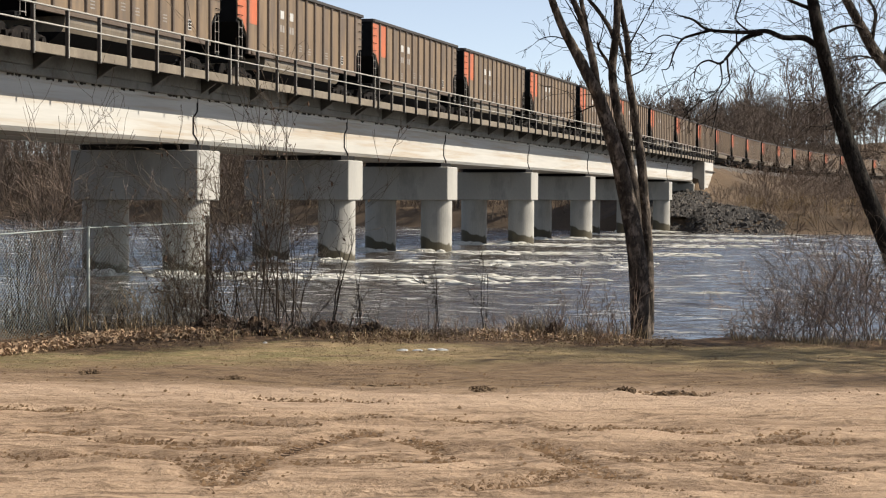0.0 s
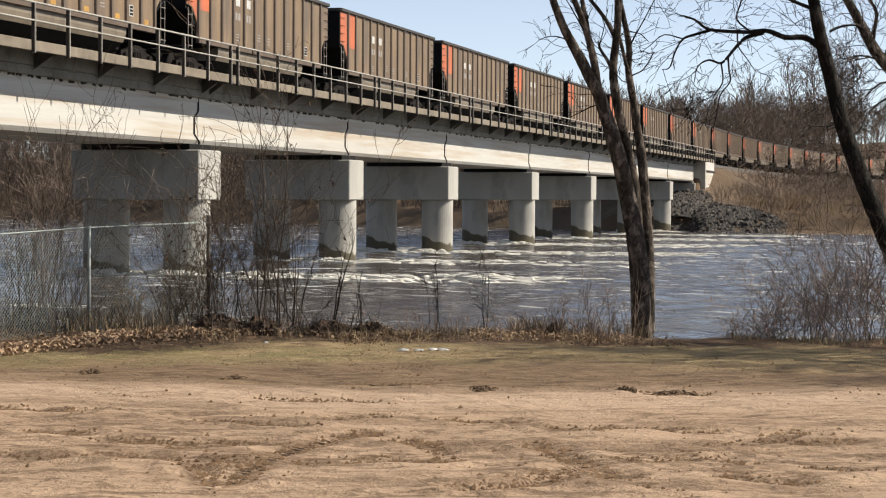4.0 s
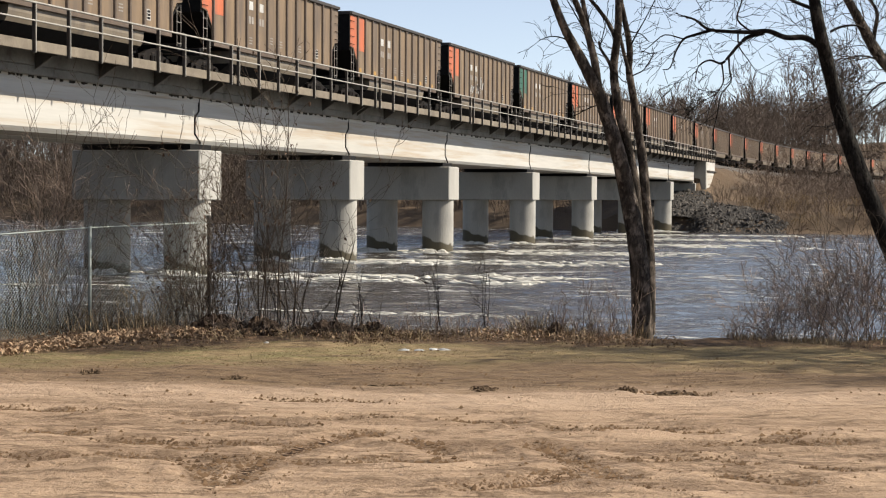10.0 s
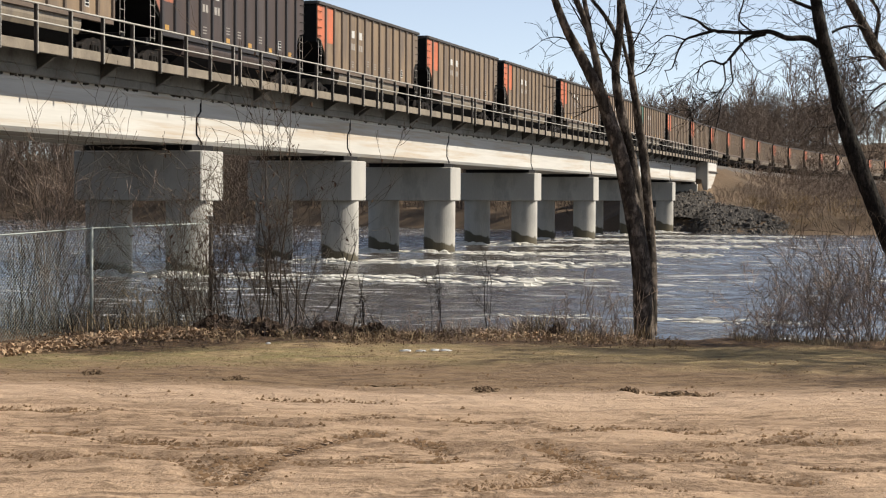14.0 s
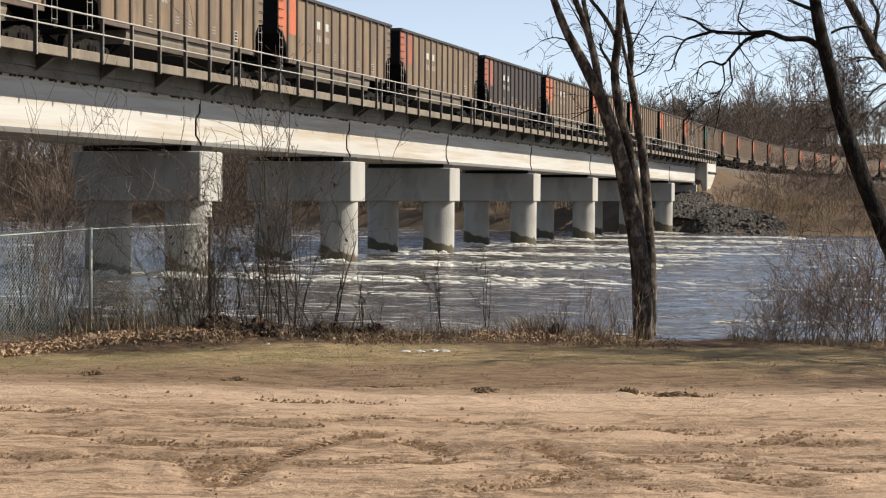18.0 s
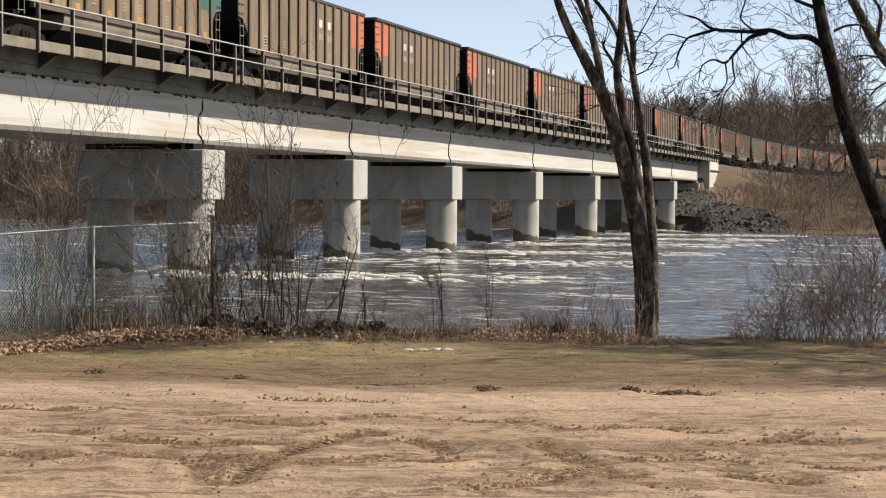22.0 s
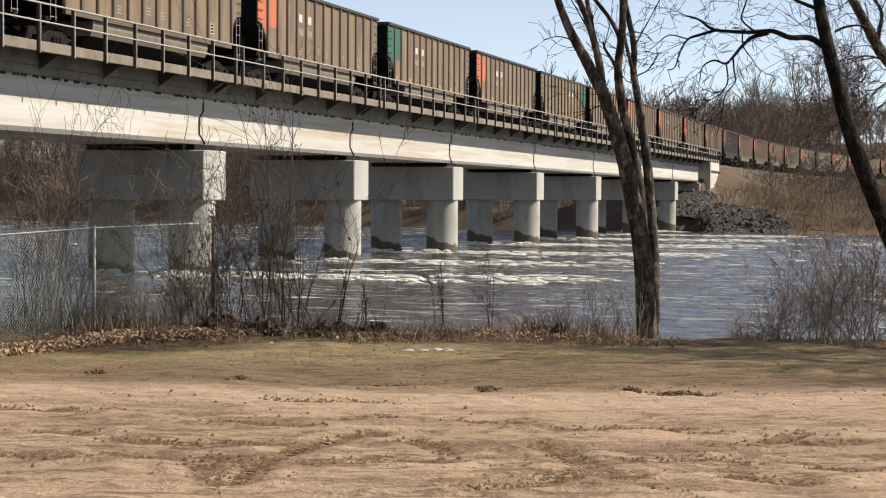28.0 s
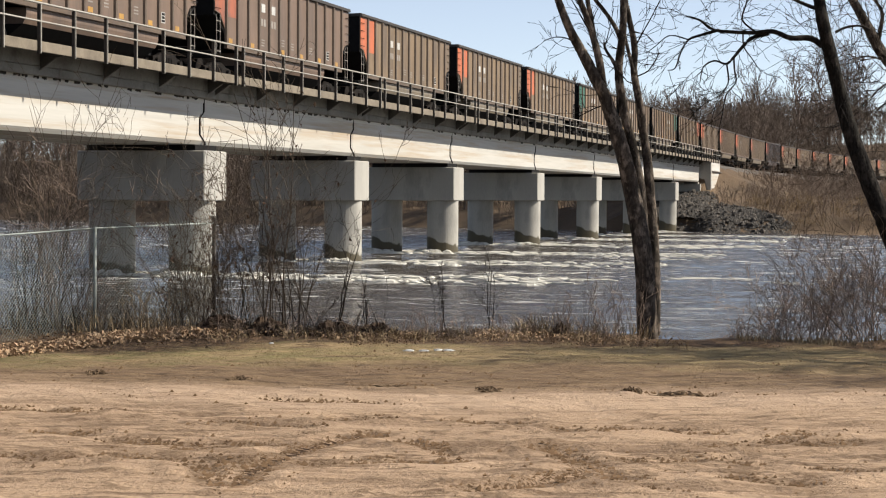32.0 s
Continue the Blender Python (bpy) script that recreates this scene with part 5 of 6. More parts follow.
leaf_litter("leaf_litter", "pale fallen leaves before the tree", scatter(8, 3600, 0.3, 2.2, -1.3, 0.2, 0.5), 5, LEAF, (0.010, 0.024))
leaf_litter("leaf_litter", "flattened brown leaves on the grassy slope", scatter(9, 3200, -1.2, 2.6, -1.7, -0.3, 0.7), 6, LEAF_BROWN, (0.008, 0.018))


def clods():
    """Crumbs of churned earth, thickest along the ruts."""
    rng = np.random.default_rng(17)
    u, d = rng.uniform(-4.6, 4.6, 240000), rng.uniform(9.8, 19.5, 240000)
    keep = (np.abs(u) < d * 0.25) & (rng.random(240000) < 0.0004 + 0.9 * np.clip(rut_depth(u, d) + 0.25 * (np.abs(rut_depth(u, d)) > 0.02), 0, 1) * (0.5 + 0.5 * wobble(u, d, 4.3, 2))
                                    + 0.06 * np.clip(wobble(u * 0.6, d, 1.7, 6) + wobble(u, d, 4.1, 8) - 0.55, 0, 1))
    u, d = u[keep], d[keep]
    n = len(u)
    x, y = u * CY - d * SY, u * SY + d * CY
    z = ground_height(x, y)
    s = 0.004 + 0.018 * rng.random(n) ** 4
    corners = np.array([(1, 0, 0), (-0.5, 0.87, 0), (-0.5, -0.87, 0), (0.1, 0.1, 0.8), (0.3, -0.5, -0.4), (-0.4, 0.5, -0.4)])
    V = (corners[None] * rng.uniform(0.6, 1.3, (n, 6, 1)) * s[:, None, None] + np.stack([x, y, z + s * 0.25], -1)[:, None]).reshape(-1, 3)
    b = np.arange(n)[:, None] * 6
    me = bpy.data.meshes.new("earth_clods")
    me.from_pydata(V.tolist(), [], np.concatenate([b + np.array([t]) for t in ((0, 1, 3), (1, 2, 3), (2, 0, 3), (0, 4, 1), (1, 5, 2), (2, 4, 0))]).tolist())
    me.materials.append(CLOD)
    me.update()
    tagged(new("earth_clods", me), "dark crumbs of churned earth on the dirt lot", "earth", kind="stuff")


def tyre_prints():
    """Ridges of earth squeezed up between the lugs of a tyre."""
    rng = random.Random(61)
    s = Shape()
    for line, wide in (([(-1.24, 10.1), (-1.05, 11.0), (-0.82, 12.0), (-0.55, 12.6)], 0.24), ([(0.2, 10.2), (0.5, 10.45), (0.86, 10.95)], 0.20)):
        pts = curved([Vector((u, d, 0)) for u, d in line], 14)
        for a, b in zip(pts, pts[1:]):
            way = (b - a).normalized()
            side = Vector((-way.y, way.x, 0))
            for k in (-1, 1):
                if rng.random() < 0.2:
                    continue
                p, q = a + side * k * 0.02, a + side * k * wide * rng.uniform(0.4, 0.55) + way * 0.05
                w, ring8 = way * rng.uniform(0.010, 0.018), []
                for c, high in ((p, 0.005), (q, 0.001)):
                    for o, up in ((-w, -0.01), (-w * 0.5, high), (w * 0.5, high), (w, -0.01)):
                        g = near(c.x + o.x, c.y + o.y)
                        ring8.append((g.x, g.y, float(ground_height(g.x, g.y)) + up))
                s.add(ring8, [(0, 1, 5, 4), (1, 2, 6, 5), (2, 3, 7, 6), (0, 3, 2, 1), (4, 5, 6, 7)])
    tagged(part("tyre_prints", s, LOOSE), "ridged tyre prints pressed into the dirt lot", "earth", kind="stuff")


LOOSE = material("loose_dirt", (0.33, 0.225, 0.145), (0.23, 0.152, 0.095), 0.95, scale=2, grain=30, bump=0, gloss=0.1)
CLOD = material("earth_clod", (0.238, 0.151, 0.086), (0.115, 0.071, 0.04), 0.95, scale=2, grain=30, bump=0, gloss=0.1)
clods()
tyre_prints()


# ---- heaps of soil on the bank, and lumps of sod turned up at the lot's rim ----
SOIL = material("dark_soil", (0.108, 0.072, 0.048), (0.043, 0.031, 0.022), 0.97, scale=7, grain=45, bump=1.0, gloss=0.1, fine_amount=0.5)

SOD = material("dry_sod", (0.235, 0.16, 0.098), (0.115, 0.078, 0.048), 0.97, scale=9, grain=60, bump=1.0, gloss=0.1, fine_amount=0.5)


def heap(name, label, u, d, half_u, half_d, high, seed, category, rough=0.22, mat=SOIL):
    """A lumpy mound that lies on the ground."""
    rng = np.random.default_rng(seed)
    p = near(u, d)
    rings, sides = 9, 26
    v, f = [(0.0, 0.0, high)], []
    for i in range(1, rings + 1):
        t = i / rings
        for j in range(sides):
            a = 2 * math.pi * j / sides
            k = t * (1 + rng.uniform(-rough, rough) * (0.4 + 0.6 * t))
            x, y = near(math.cos(a) * half_u * k, math.sin(a) * half_d * k).xy
            z = high * (1 - t * t) * (1 + rng.uniform(-rough, rough) * 2) + 0.02 * rng.uniform(-1, 1)
            if i == rings:
                z = -0.06
            v.append((x, y, z + float(ground_height(p.x + x, p.y + y)) - float(ground_height(p.x, p.y))))
    f += [(0, 1 + j, 1 + (j + 1) % sides) for j in range(sides)]
    for i in range(rings - 1):
        b, c = 1 + i * sides, 1 + (i + 1) * sides
        f += [(b + j, c + j, c + (j + 1) % sides, b + (j + 1) % sides) for j in range(sides)]
    ob = tagged(part(name, Shape().add(v, f), mat), label, category)
    ob.location = (p.x, p.y, float(ground_height(p.x, p.y)))
    return ob


heap("soil_heap", "dark heap of soil and rotted leaves on the bank", -2.62, 21.45, 0.42, 0.30, 0.19, 1, "soil heap", 0.13)
heap("soil_heap", "low dark heap of soil on the bank", -2.12, 21.40, 0.34, 0.26, 0.15, 2, "soil heap")
heap("soil_heap", "low dark heap of soil on the bank", -1.32, 21.35, 0.36, 0.25, 0.15, 3, "soil heap")
heap("soil_heap", "low dark heap of soil on the bank", -0.82, 21.40, 0.30, 0.22, 0.11, 4, "soil heap")
heap("soil_heap", "low dark heap of soil under dry grass", 1.28, 21.45, 0.16, 0.14, 0.14, 5, "soil heap")
for k, (u, d, w, h) in enumerate(((-1.86, 16.5, 0.11, 0.055), (-3.2, 16.85, 0.12, 0.04), (1.53, 15.5, 0.09, 0.05), (0.33, 15.75, 0.13, 0.045), (-0.45, 16.0, 0.2, 0.02), (1.9, 15.35, 0.22, 0.02))):
    heap("sod_clump", "torn-up clump of sod and earth at the lot's edge", u, d, w, 0.14, h * 0.2, 20 + k, "sod clump", 0.35, SOD)
sp = np.random.default_rng(8)
leaf_litter("leaf_litter", "dead leaves strewn over the soil heaps", (np.concatenate([sp.normal(-2.5, 0.3, 420), sp.normal(-1.2, 0.4, 320)]), 21.28 + sp.normal(0, 0.22, 740)), 9, LEAF, (0.012, 0.03))

# ---- far bank ----
def far_tree(seed, tall):
    """One bare tree, as arrays of pieces; about tall metres high."""
    rng = random.Random(seed)
    w = Wood()
    p, way, r = Vector((0, 0, -0.3)), Vector((rng.gauss(0, 0.05), rng.gauss(0, 0.05), 1)), tall * 0.013
    steps = 7
    for k in range(steps):
        q = p + way * (tall * 0.75 / steps)
        w.piece(p, q, r, r * 0.87)
        p, r = q, r * 0.87
        if k >= 1:
            for _ in range(2):
                a = rng.uniform(0, 2 * math.pi)
                grow(rng, w, p, (math.cos(a) * 0.8, math.sin(a) * 0.8, rng.uniform(0.5, 1.1)), tall * rng.uniform(0.13, 0.24), r * 0.45, 2, 0.42, 0.14, (2, 3), 0.022)
        way = bent(rng, way, 0.07) + Vector((0, 0, 0.05))
        way.normalize()
    grow(rng, w, p, way, tall * 0.22, r, 2, 0.4, 0.2, (3, 4), 0.02)
    return w.arrays()


def wood_of(name, label, spots, kinds, mat, seed, category="trees"):
    """Many bare trees as one mesh; spots: (x, y, scale)."""
    rng = np.random.default_rng(seed)
    parts = [[], [], [], []]
    for x, y, s in spots:
        A, B, r0, r1 = kinds[rng.integers(len(kinds))]
        a = rng.uniform(0, 2 * math.pi)
        R = np.array([[math.cos(a), -math.sin(a), 0], [math.sin(a), math.cos(a), 0], [0, 0, 1]]).T * s
        o = np.array([x, y, float(ground_height(x, y))])
        for lst, val in zip(parts, (A @ R + o, B @ R + o, r0 * s, r1 * s)):
            lst.append(val)
    ob = part(name, wood_mesh(name, [np.concatenate(p) for p in parts], mat), mat)
    return tagged(ob, label, category, kind="stuff")


KINDS = [far_tree(100 + k, 10.0) for k in range(9)]


def bush_kind(seed):
    rng = random.Random(seed)
    w = Wood()
    for _ in range(6):
        grow(rng, w, (rng.gauss(0, 0.5), rng.gauss(0, 0.5), -0.1), (rng.gauss(0, 0.3), rng.gauss(0, 0.3), 1), rng.uniform(0.8, 1.5), 0.022, 2, 0.42, 0.06, (1, 3), 0.013)
    return w.arrays()


BRUSH = material("far_brush", (0.223, 0.169, 0.13), (0.13, 0.097, 0.076), 0.95, scale=0.15, grain=2, bump=0, gloss=0.1)
BUSHES = [bush_kind(300 + k) for k in range(6)]


def in_view(x, y, margin=0.3):
    u, d = x * CY + y * SY, -x * SY + y * CY
    return d > 10 and -0.255 - margin * 0.05 < u / d < 0.262 + margin * 0.05


def far_spots(seed, n, x0, x1, y0, y1, s0, s1, keep):
    rng = np.random.default_rng(seed)
    out = []
    for _ in range(n * 12):
        x, y = rng.uniform(x0, x1), rng.uniform(y0, y1)
        if in_view(x, y) and keep(x, y):
            out.append((x, y, rng.uniform(s0, s1)))
            if len(out) >= n:
                break
    return out


def off_track(x, y, gap):
    tx = TRACK_X if y < CURVE_START else TRACK_X + (y - CURVE_START) ** 2 / (2 * CURVE_R)
    return x - tx


def bearing(x, y):
    """How far to the side of the lot's axis a place lies, per metre ahead."""
    return (x * CY + y * SY) / (y * CY - x * SY)


wood_of("far_woods", "bare brown woodland on the far bank behind the train",
        far_spots(1, 300, -110, 40, 215, 470, 0.8, 1.25, lambda x, y: y - shore(x) > 12 and off_track(x, y, 0) < -9 and bearing(x, y) > 0.03), KINDS, WOODS, 1)
wood_of("far_woods", "bare brown woodland above the curve of the track",
        far_spots(21, 150, -60, 70, 300, 600, 0.8, 1.3, lambda x, y: off_track(x, y, 0) < -9 and bearing(x, y) > 0.15), KINDS, WOODS, 21)
wood_of("far_woods", "bare brown woodland along the upstream far shore",
        far_spots(2, 270, -150, -34, 168, 270, 0.75, 1.3, lambda x, y: y - shore(x) > 3 and off_track(x, y, 0) < -7 and bearing(x, y) < 0.08), KINDS, WOODS, 2)
wood_of("far_trees", "slender bare trees on the embankment before the train",
        far_spots(3, 60, -20, 16, 166, 300, 0.25, 0.5, lambda x, y: y - shore(x) > 5 and off_track(x, y, 0) > 6), KINDS, WOODS, 3)
wood_of("far_trees", "tall slender bare trees beyond the embankment",
        far_spots(6, 11, -70, 15, 360, 460, 1.9, 2.4, lambda x, y: off_track(x, y, 0) < -12 and 0.188 < bearing(x, y) < 0.222), KINDS, WOODS, 9)
wood_of("far_trees", "rounded bare trees standing above the far woods",
        far_spots(16, 8, -70, -5, 300, 380, 1.35, 1.6, lambda x, y: off_track(x, y, 0) < -12 and 0.158 < bearing(x, y) < 0.176), KINDS, WOODS, 10)
wood_of("far_brush", "brown bare brush on the embankment slope",
        far_spots(4, 520, -24, 14, 162, 310, 0.45, 1.1, lambda x, y: y - shore(x) > 1.5 + max(0, -x - 14) * 1.3 and off_track(x, y, 0) > 5), BUSHES, BRUSH, 4, "brush")
wood_of("far_brush", "brown bare brush along the far shore",
        far_spots(5, 300, -140, -30, 158, 240, 0.9, 2.2, lambda x, y: 0.6 < y - shore(x) < 22), BUSHES, BRUSH, 5, "brush")
wood_of("far_brush", "dense brown undergrowth below the far woods",
        far_spots(7, 260, -120, 30, 205, 440, 1.4, 2.8, lambda x, y: y - shore(x) > 10 and off_track(x, y, 0) < -6), BUSHES, WOODS, 6, "brush")

wood_of("far_brush", "tall dense brown thicket on the upstream far bank",
        far_spots(22, 150, -150, -45, 172, 280, 2.0, 3.4, lambda x, y: y - shore(x) > 4 and bearing(x, y) < -0.06), BUSHES, WOODS, 22, "brush")

STRAW_FAR = material("far_straw", (0.302, 0.216, 0.122), (0.187, 0.13, 0.072), 0.95, scale=0.3, grain=2, bump=0, gloss=0.1)
wood_of("far_brush", "straw-coloured weeds and brush along the far waterline",
        far_spots(8, 170, -18, 16, 160, 190, 0.25, 0.6, lambda x, y: 0.6 + max(0, -x - 13.5) * 1.6 < y - shore(x) < 17), BUSHES, STRAW_FAR, 8, "brush")
wood_of("far_brush", "bare brown brush along the far waterline",
        far_spots(10, 70, -18, 16, 160, 176, 0.4, 0.8, lambda x, y: 0.6 + max(0, -x - 13.5) * 1.6 < y - shore(x) < 10), BUSHES, BRUSH, 11, "brush")

# riprap below the abutment
ROCK = material("riprap_stone", (0.108, 0.09, 0.072), (0.032, 0.027, 0.023), 0.9, scale=2, grain=10, bump=0.5, vary=0.45)


def riprap():
    pile = tagged(new("riprap"), "loose grey broken stones on the far bank below the bridge", "riprap")
    rng = random.Random(21)
    shapes = []
    for k in range(6):
        bm = bmesh.new()
        bmesh.ops.create_icosphere(bm, subdivisions=1, radius=0.5)
        for v in bm.verts:
            v.co *= rng.uniform(0.7, 1.2)
            v.co.z *= 0.75
        s = Shape()
        s.take(bm)
        shapes.append(s.mesh("stone", ROCK))
    made = 0
    while made < 300:
        x, y = rng.uniform(-27, -13.2), rng.uniform(159, 182)
        f = y - float(shore(np.array(x)))
        if f < -1.4 or f > (1.5 + max(0, -x - 13) * 1.6):
            continue
        z = float(ground_height(x, y))
        s = rng.uniform(0.3, 0.72)
        o = part("stone", shapes[rng.randrange(6)], ROCK, pile)
        o.matrix_basis = pose(x, y, z + 0.08 * s, rng.uniform(0, 360), rng.uniform(0, 360), rng.uniform(0, 360)) @ Matrix.Diagonal((s, s * rng.uniform(0.7, 1.1), s * 0.8, 1))
        made += 1
    s = Shape()
    while made < 4200:
        x, y = rng.uniform(-27, -12.8), rng.uniform(159, 182)
        f = y - float(shore(np.array(x)))
        if f < -1.6 or f > (1.5 + max(0, -x - 13) * 1.6):
            continue
        z, r = float(ground_height(x, y)), rng.uniform(0.12, 0.32)
        s.add([(x + a * r * rng.uniform(0.7, 1.2), y + b * r * rng.uniform(0.7, 1.2), z + c * r * 0.7 - 0.03) for a, b, c in
               ((1, 0, 0), (0.3, 0.9, 0.1), (-0.8, 0.6, 0), (-0.8, -0.6, 0.1), (0.3, -0.9, 0), (0.2, 0.2, 1))], [(0, 1, 5), (1, 2, 5), (2, 3, 5), (3, 4, 5), (4, 0, 5)])
        made += 1
    tagged(part("rubble", s, ROCK, pile, "smaller stones filling the gaps"), kind="stuff")


riprap()

# ---- chain-link fence ----
FENCE_STEEL = material("fence_zinc", (0.331, 0.36, 0.324), (0.23, 0.252, 0.223), 0.6, 0.1, scale=4, grain=30, bump=0.05)


def fence():
    ob = tagged(new("chain_link_fence"), "low galvanised chain-link fence on the bank", "fence")
    # (across, ahead, foot, top)
    line = [(-5.92, 18.1, -0.05, 1.11), (-4.98, 20.15, -0.05, 1.165), (-4.17, 21.9, 0.01, 1.225), (-2.98, 23.6, 0.08, 1.27)]
    ob.location = near(-4.17, 21.9, 0)

    def P(s, h):
        s = min(max(s, 0), len(line) - 1 - 1e-6)
        i, t = int(s), s - int(s)
        a, b = line[i], line[i + 1]
        u, d, z0, z1 = (a[k] + (b[k] - a[k]) * t for k in range(4))
        return near(u, d, z0 + (z1 - z0) * h) - ob.location

    for k in range(len(line)):
        r = 0.028 if k == 3 else 0.021
        p, q = P(k, 0), P(k, 1)
        part("post", Shape().tube([p - Vector((0, 0, 0.3)), q + Vector((0, 0, 0.09 if k == 3 else 0.02))], r, 10), POSTS if k == 3 else FENCE_STEEL, ob, "dark weathered end post" if k == 3 else "round steel post", smooth=True)
    part("top_rail", Shape().tube([P(k, 1) for k in range(len(line))], 0.009, 8), FENCE_STEEL, ob, "steel top rail", smooth=True)
    wood = Wood()
    lengths = [2.26, 1.93, 2.08]
    per, rows = [int(x / 0.052) for x in lengths], 24
    for i, n in enumerate(per):
        for k in range(-rows, n + 1):
            for sgn in (1, -1):
                prev = None
                for j in range(0, rows + 1, 4):
                    c = k + j if sgn > 0 else k + rows - j
                    if 0 <= c <= n:
                        q = P(i + c / n, 1.0 - j / rows) + Vector((0, 0, 0.045 if j == 0 else 0))
                        if prev is not None:
                            wood.piece(prev, q, 0.002, 0.002)
                        prev = q
                    else:
                        prev = None
    tagged(part("mesh_fabric", wood_mesh("mesh_fabric", wood.arrays(), FENCE_STEEL), FENCE_STEEL, ob, "woven diamond wire mesh"), kind="stuff")


fence()

# ---- foam on the river ----
FOAM = material("foam", (0.70, 0.675, 0.61), (0.54, 0.50, 0.41), 0.85, scale=2.5, grain=14, bump=0.5, gloss=0.2)
BLOB = [(math.cos(2 * math.pi * k / 7), math.sin(2 * math.pi * k / 7), 0.0) for k in range(7)] + \
       [(0.62 * math.cos(2 * math.pi * k / 7 + 0.4), 0.62 * math.sin(2 * math.pi * k / 7 + 0.4), 0.75) for k in range(7)] + [(0, 0, 1.0)]
BLOB_F = [(k, (k + 1) % 7, 7 + (k + 1) % 7, 7 + k) for k in range(7)] + [(7 + k, 7 + (k + 1) % 7, 14) for k in range(7)]


def foam_blobs(rng, count, length, width, size, high, tail=1.0):
    """Low lumps of froth, thinning out along +x."""
    s = Shape()
    for _ in range(count):
        t = rng.random() ** tail
        x, y = (t - 0.5) * length, rng.gauss(0, width * (0.35 + 0.4 * math.sin(math.pi * t)))
        a, b, h = size * rng.uniform(0.6, 4.2), size * rng.uniform(0.3, 0.8), high * rng.uniform(0.4, 1.3)
        s.add([(x + p * a * rng.uniform(0.75, 1.2), y + q * b * rng.uniform(0.75, 1.2), r * h - 0.03) for p, q, r in BLOB], BLOB_F)
    return s


def clear_of_piers(y):
    return all(abs(y - (p + CAP_W / 2)) > 1.9 for p in PIERS)


FOAM_ROWS = []


def build_foam():
    rng = random.Random(77)
    shapes = [foam_blobs(rng, rng.randint(60, 130), rng.uniform(2.5, 8.0), rng.uniform(0.25, 0.8), rng.uniform(0.05, 0.10), 0.035).mesh("foam_patch", FOAM) for _ in range(10)]
    made = 0
    while made < 96:
        y = 30 + 118 * rng.random() ** 0.8
        if not clear_of_piers(y):
            continue
        x = rng.uniform(-95, 22)
        ob = part("foam_patch", shapes[rng.randrange(10)], FOAM)
        tagged(ob, "patch of white froth drifting on the brown river", "foam", kind="stuff")
        FOAM_ROWS.append((ob, x, y, rng.uniform(-12, 12), rng.uniform(1.15, 1.6)))
        made += 1
    # froth heaped against the columns, and the wakes that trail from them
    for y in PIERS[1:]:
        for k in (-1, 1):
            cx, cy = CAP_X - CAP_LEN / 2 + k * 1.43, y + CAP_W / 2
            s = Shape()
            for _ in range(150):
                a = rng.uniform(0.45, 1.35) * math.pi + (math.pi if rng.random() < 0.45 else 0) * 0.35
                r = rng.uniform(0.72, 1.25)
                h = 0.16 * rng.uniform(0.4, 1.3) * (1.4 - 0.6 * (r - 0.72))
                b = rng.uniform(0.06, 0.15)
                s.add([(cx + math.cos(a) * r + p * b * 2.2, cy + math.sin(a) * r + q * b, water_at(y) - 0.04 + w * h) for p, q, w in BLOB], BLOB_F)
            tagged(part("pier_foam", s, FOAM), "cream froth heaped against a bridge column", "foam", kind="stuff")
        s = Shape()
        for _ in range(300):
            t = rng.random() ** 1.5
            x, yy = CAP_X - 4.4 + t * 17, y + CAP_W / 2 + rng.choice((-1, 1)) * (0.75 + t * 1.1) + rng.gauss(0, 0.28 + 0.5 * t)
            a, b = rng.uniform(0.15, 0.75), rng.uniform(0.05, 0.17)
            if math.hypot(x - (CAP_X - CAP_LEN / 2 + 1.43), yy - y - CAP_W / 2) < 0.85:
                continue
            s.add([(x + p * a, yy + q * b, water_at(y) - 0.03 + w * rng.uniform(0.05, 0.12)) for p, q, w in BLOB], BLOB_F)
        tagged(part("wake_foam", s, FOAM), "streaks of white water trailing from a pier", "foam", kind="stuff")


build_foam()

# scraps of white litter on the grass
PAPER = material("white_paper", (0.78, 0.77, 0.74), (0.68, 0.67, 0.64), 0.7, scale=9, grain=40, bump=0.05)
LITTER = tagged(new("white_litter"), "small white scraps of litter lying on the grass", "litter")
LITTER.location = near(-0.24, 19.4, 0.0)
for du, dd, a, b in ((-0.17, 0.0, 0.07, 0.04), (-0.02, -0.04, 0.06, 0.035), (0.13, 0.0, 0.055, 0.04), (0.24, -0.03, 0.065, 0.035), (-1.68, 0.75, 0.03, 0.025)):
    p = near(-0.24 + du, 19.4 + dd)
    z = float(ground_height(p.x, p.y))
    part("scrap", Shape().add([(p.x - LITTER.location.x + q[0] * a * 1.1 * (1 + 0.3 * math.sin(7 * q[1] + 9 * du)), p.y - LITTER.location.y + q[1] * b, z + q[2] * 0.02 - 0.003) for q in BLOB], BLOB_F), PAPER, LITTER)

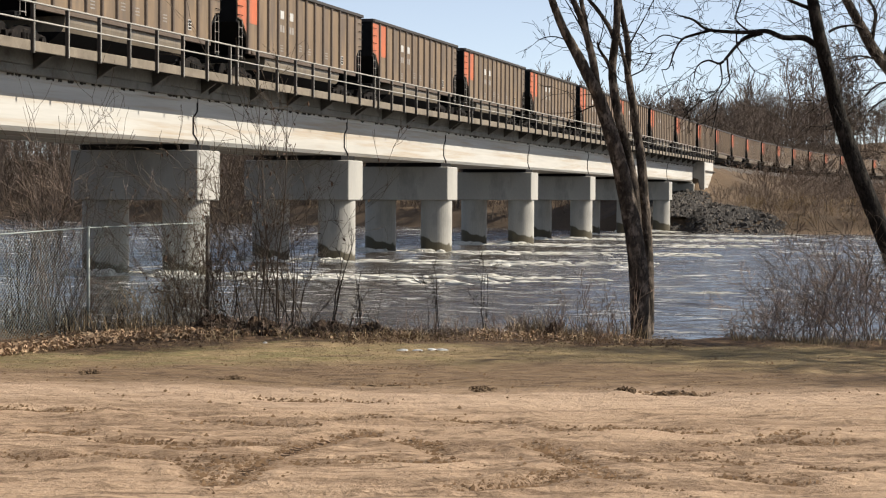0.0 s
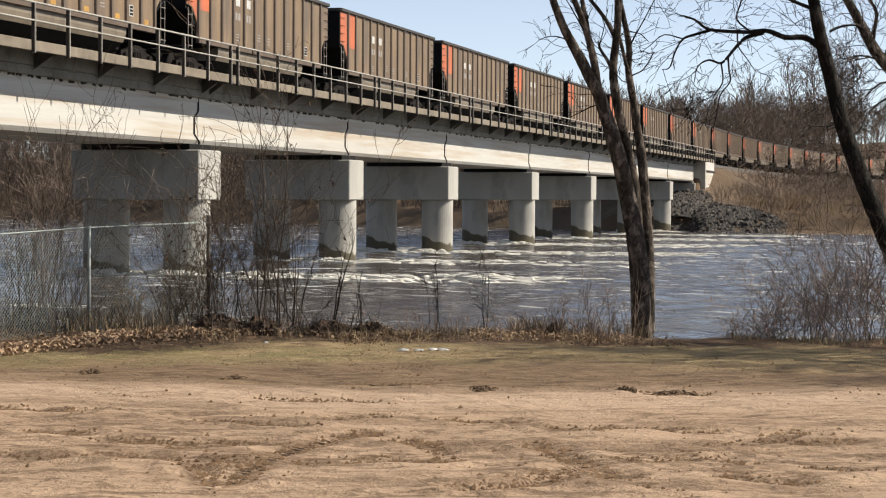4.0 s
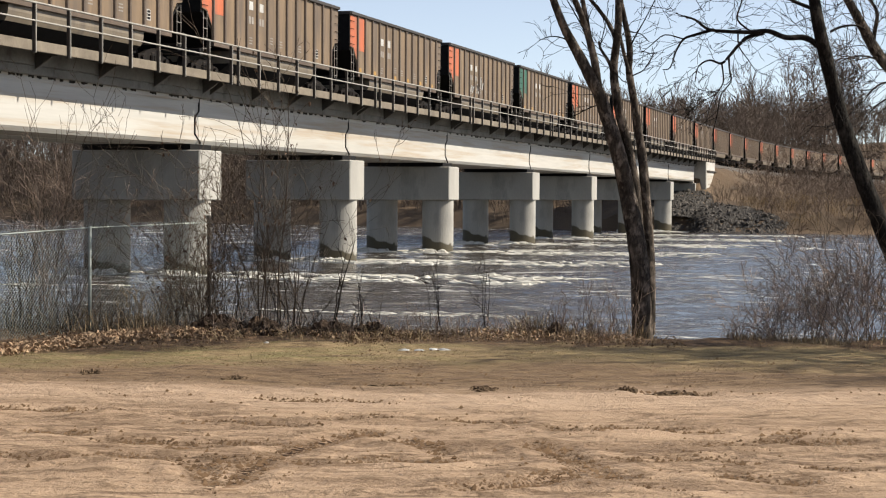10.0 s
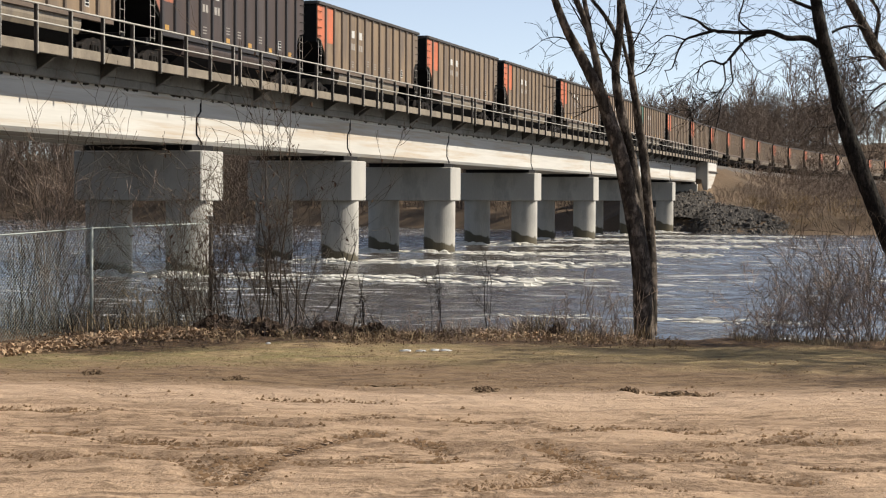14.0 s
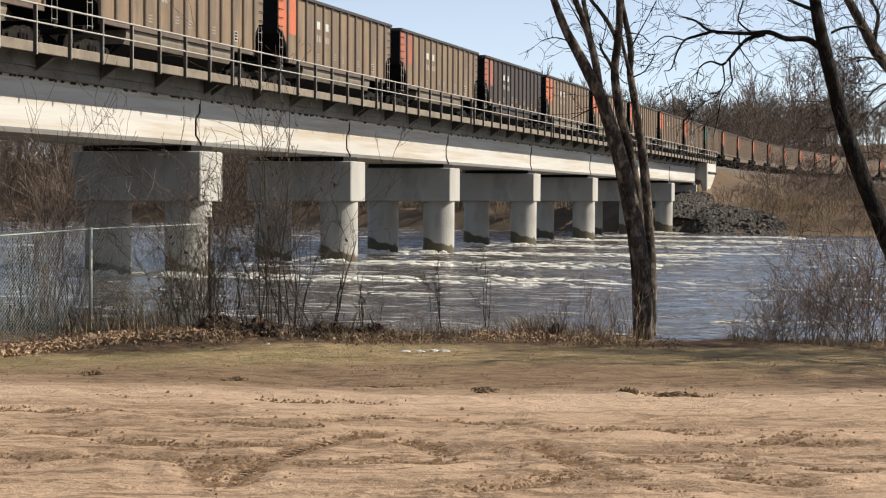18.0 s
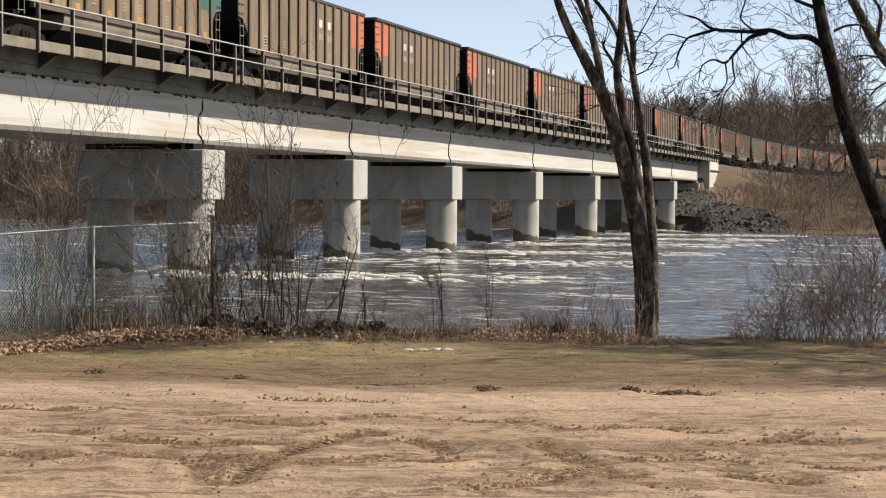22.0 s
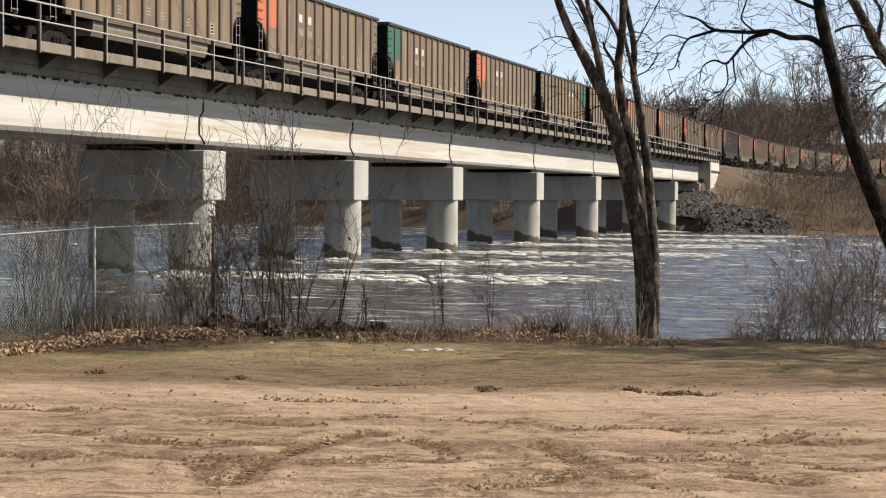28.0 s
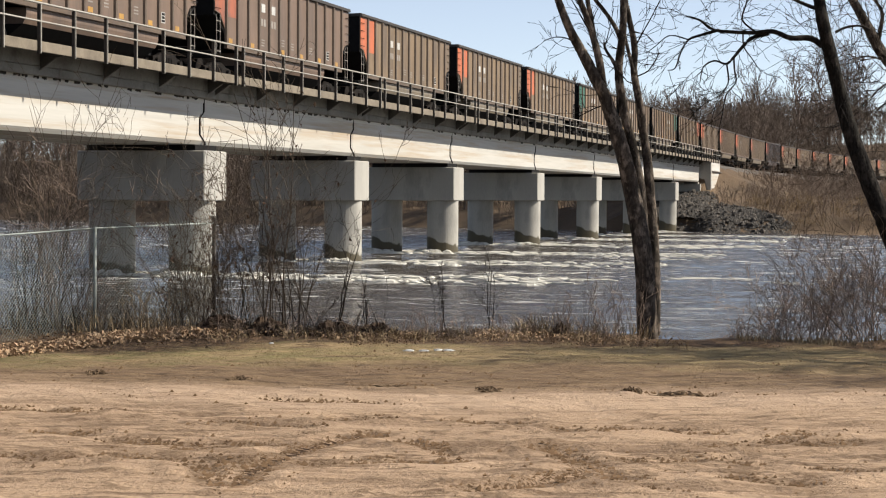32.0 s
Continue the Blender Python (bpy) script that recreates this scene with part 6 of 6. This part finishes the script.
# unseen woods added behind the lot to hold back sky light
ring = []
rr = random.Random(9)
for k in range(150):
    a = radians(rr.uniform(75, 300))
    r = rr.uniform(40, 70)
    p = near(math.sin(a) * r, math.cos(a) * r)
    if p.y < 30 or p.x < -60:
        ring.append((p.x, p.y, rr.uniform(1.7, 2.4) if a > radians(115) else rr.uniform(1.0, 1.5)))
# unseen tall trees added beside the bridge's near end to darken the nearest piers
while len(ring) < 240:
    d = rr.uniform(8, 36)
    p = near(-rr.uniform(0.25 * d + 6.5, 34), d)
    if not (-30 < p.x < -20 and p.y > 18):
        ring.append((p.x, p.y, rr.uniform(1.6, 2.2)))
OPEN_KINDS = [tuple(q[k[2] > 0.026] for q in k) for k in KINDS]
wood_of("lot_woods", "added unseen bare trees round the lot that block sky light", ring, OPEN_KINDS, WOODS, 12)


# ---- what moves ----
FLOW = 1.4


def motions():
    times = [float(k) for k in range(33)]
    for n, car in CARS.items():
        rows = []
        for t in times:
            x, y, a = car_place(n, t)
            rows.append((t, pose(x, y, RAIL_Z, 0, 0, -a + (180 if n in TURNED else 0))))
        walk(car, rows)
    # the wheels of all cars turn alike: one set is keyed for each place on a truck, the others take over its keys
    keyed = {}
    for n, car in CARS.items():
        for o in car.children_recursive:
            if o.data == WHEEL_ME:
                sign = 1 if n in TURNED else -1
                key = (sign, o.location.y > 0)
                if key not in keyed:
                    walk(o, [(t * 0.05, pose(0, o.location.y, 0.457) @ pose(0, 0, 0, sign * math.degrees(11.0 * t * 0.05 / 0.457))) for t in range(641)])
                    keyed[key] = o.animation_data.action
                else:
                    o.rotation_mode = "QUATERNION"
                    o.animation_data_create()
                    o.animation_data.action = keyed[key]
                    o.animation_data.action_slot = keyed[key].slots[0]
    for ob, x, y, turn, speed in FOAM_ROWS:
        walk(ob, [(t, pose(x + speed * t, y, water_at(y) + 0.015 * math.sin(x + t), 0, 0, turn)) for t in (0.0, 8.0, 16.0, 24.0, 32.0)])
    walk(river, [(t, pose(FLOW * t, 0, WATER)) for t in (0.0, 8.0, 16.0, 24.0, 32.0)])


motions()
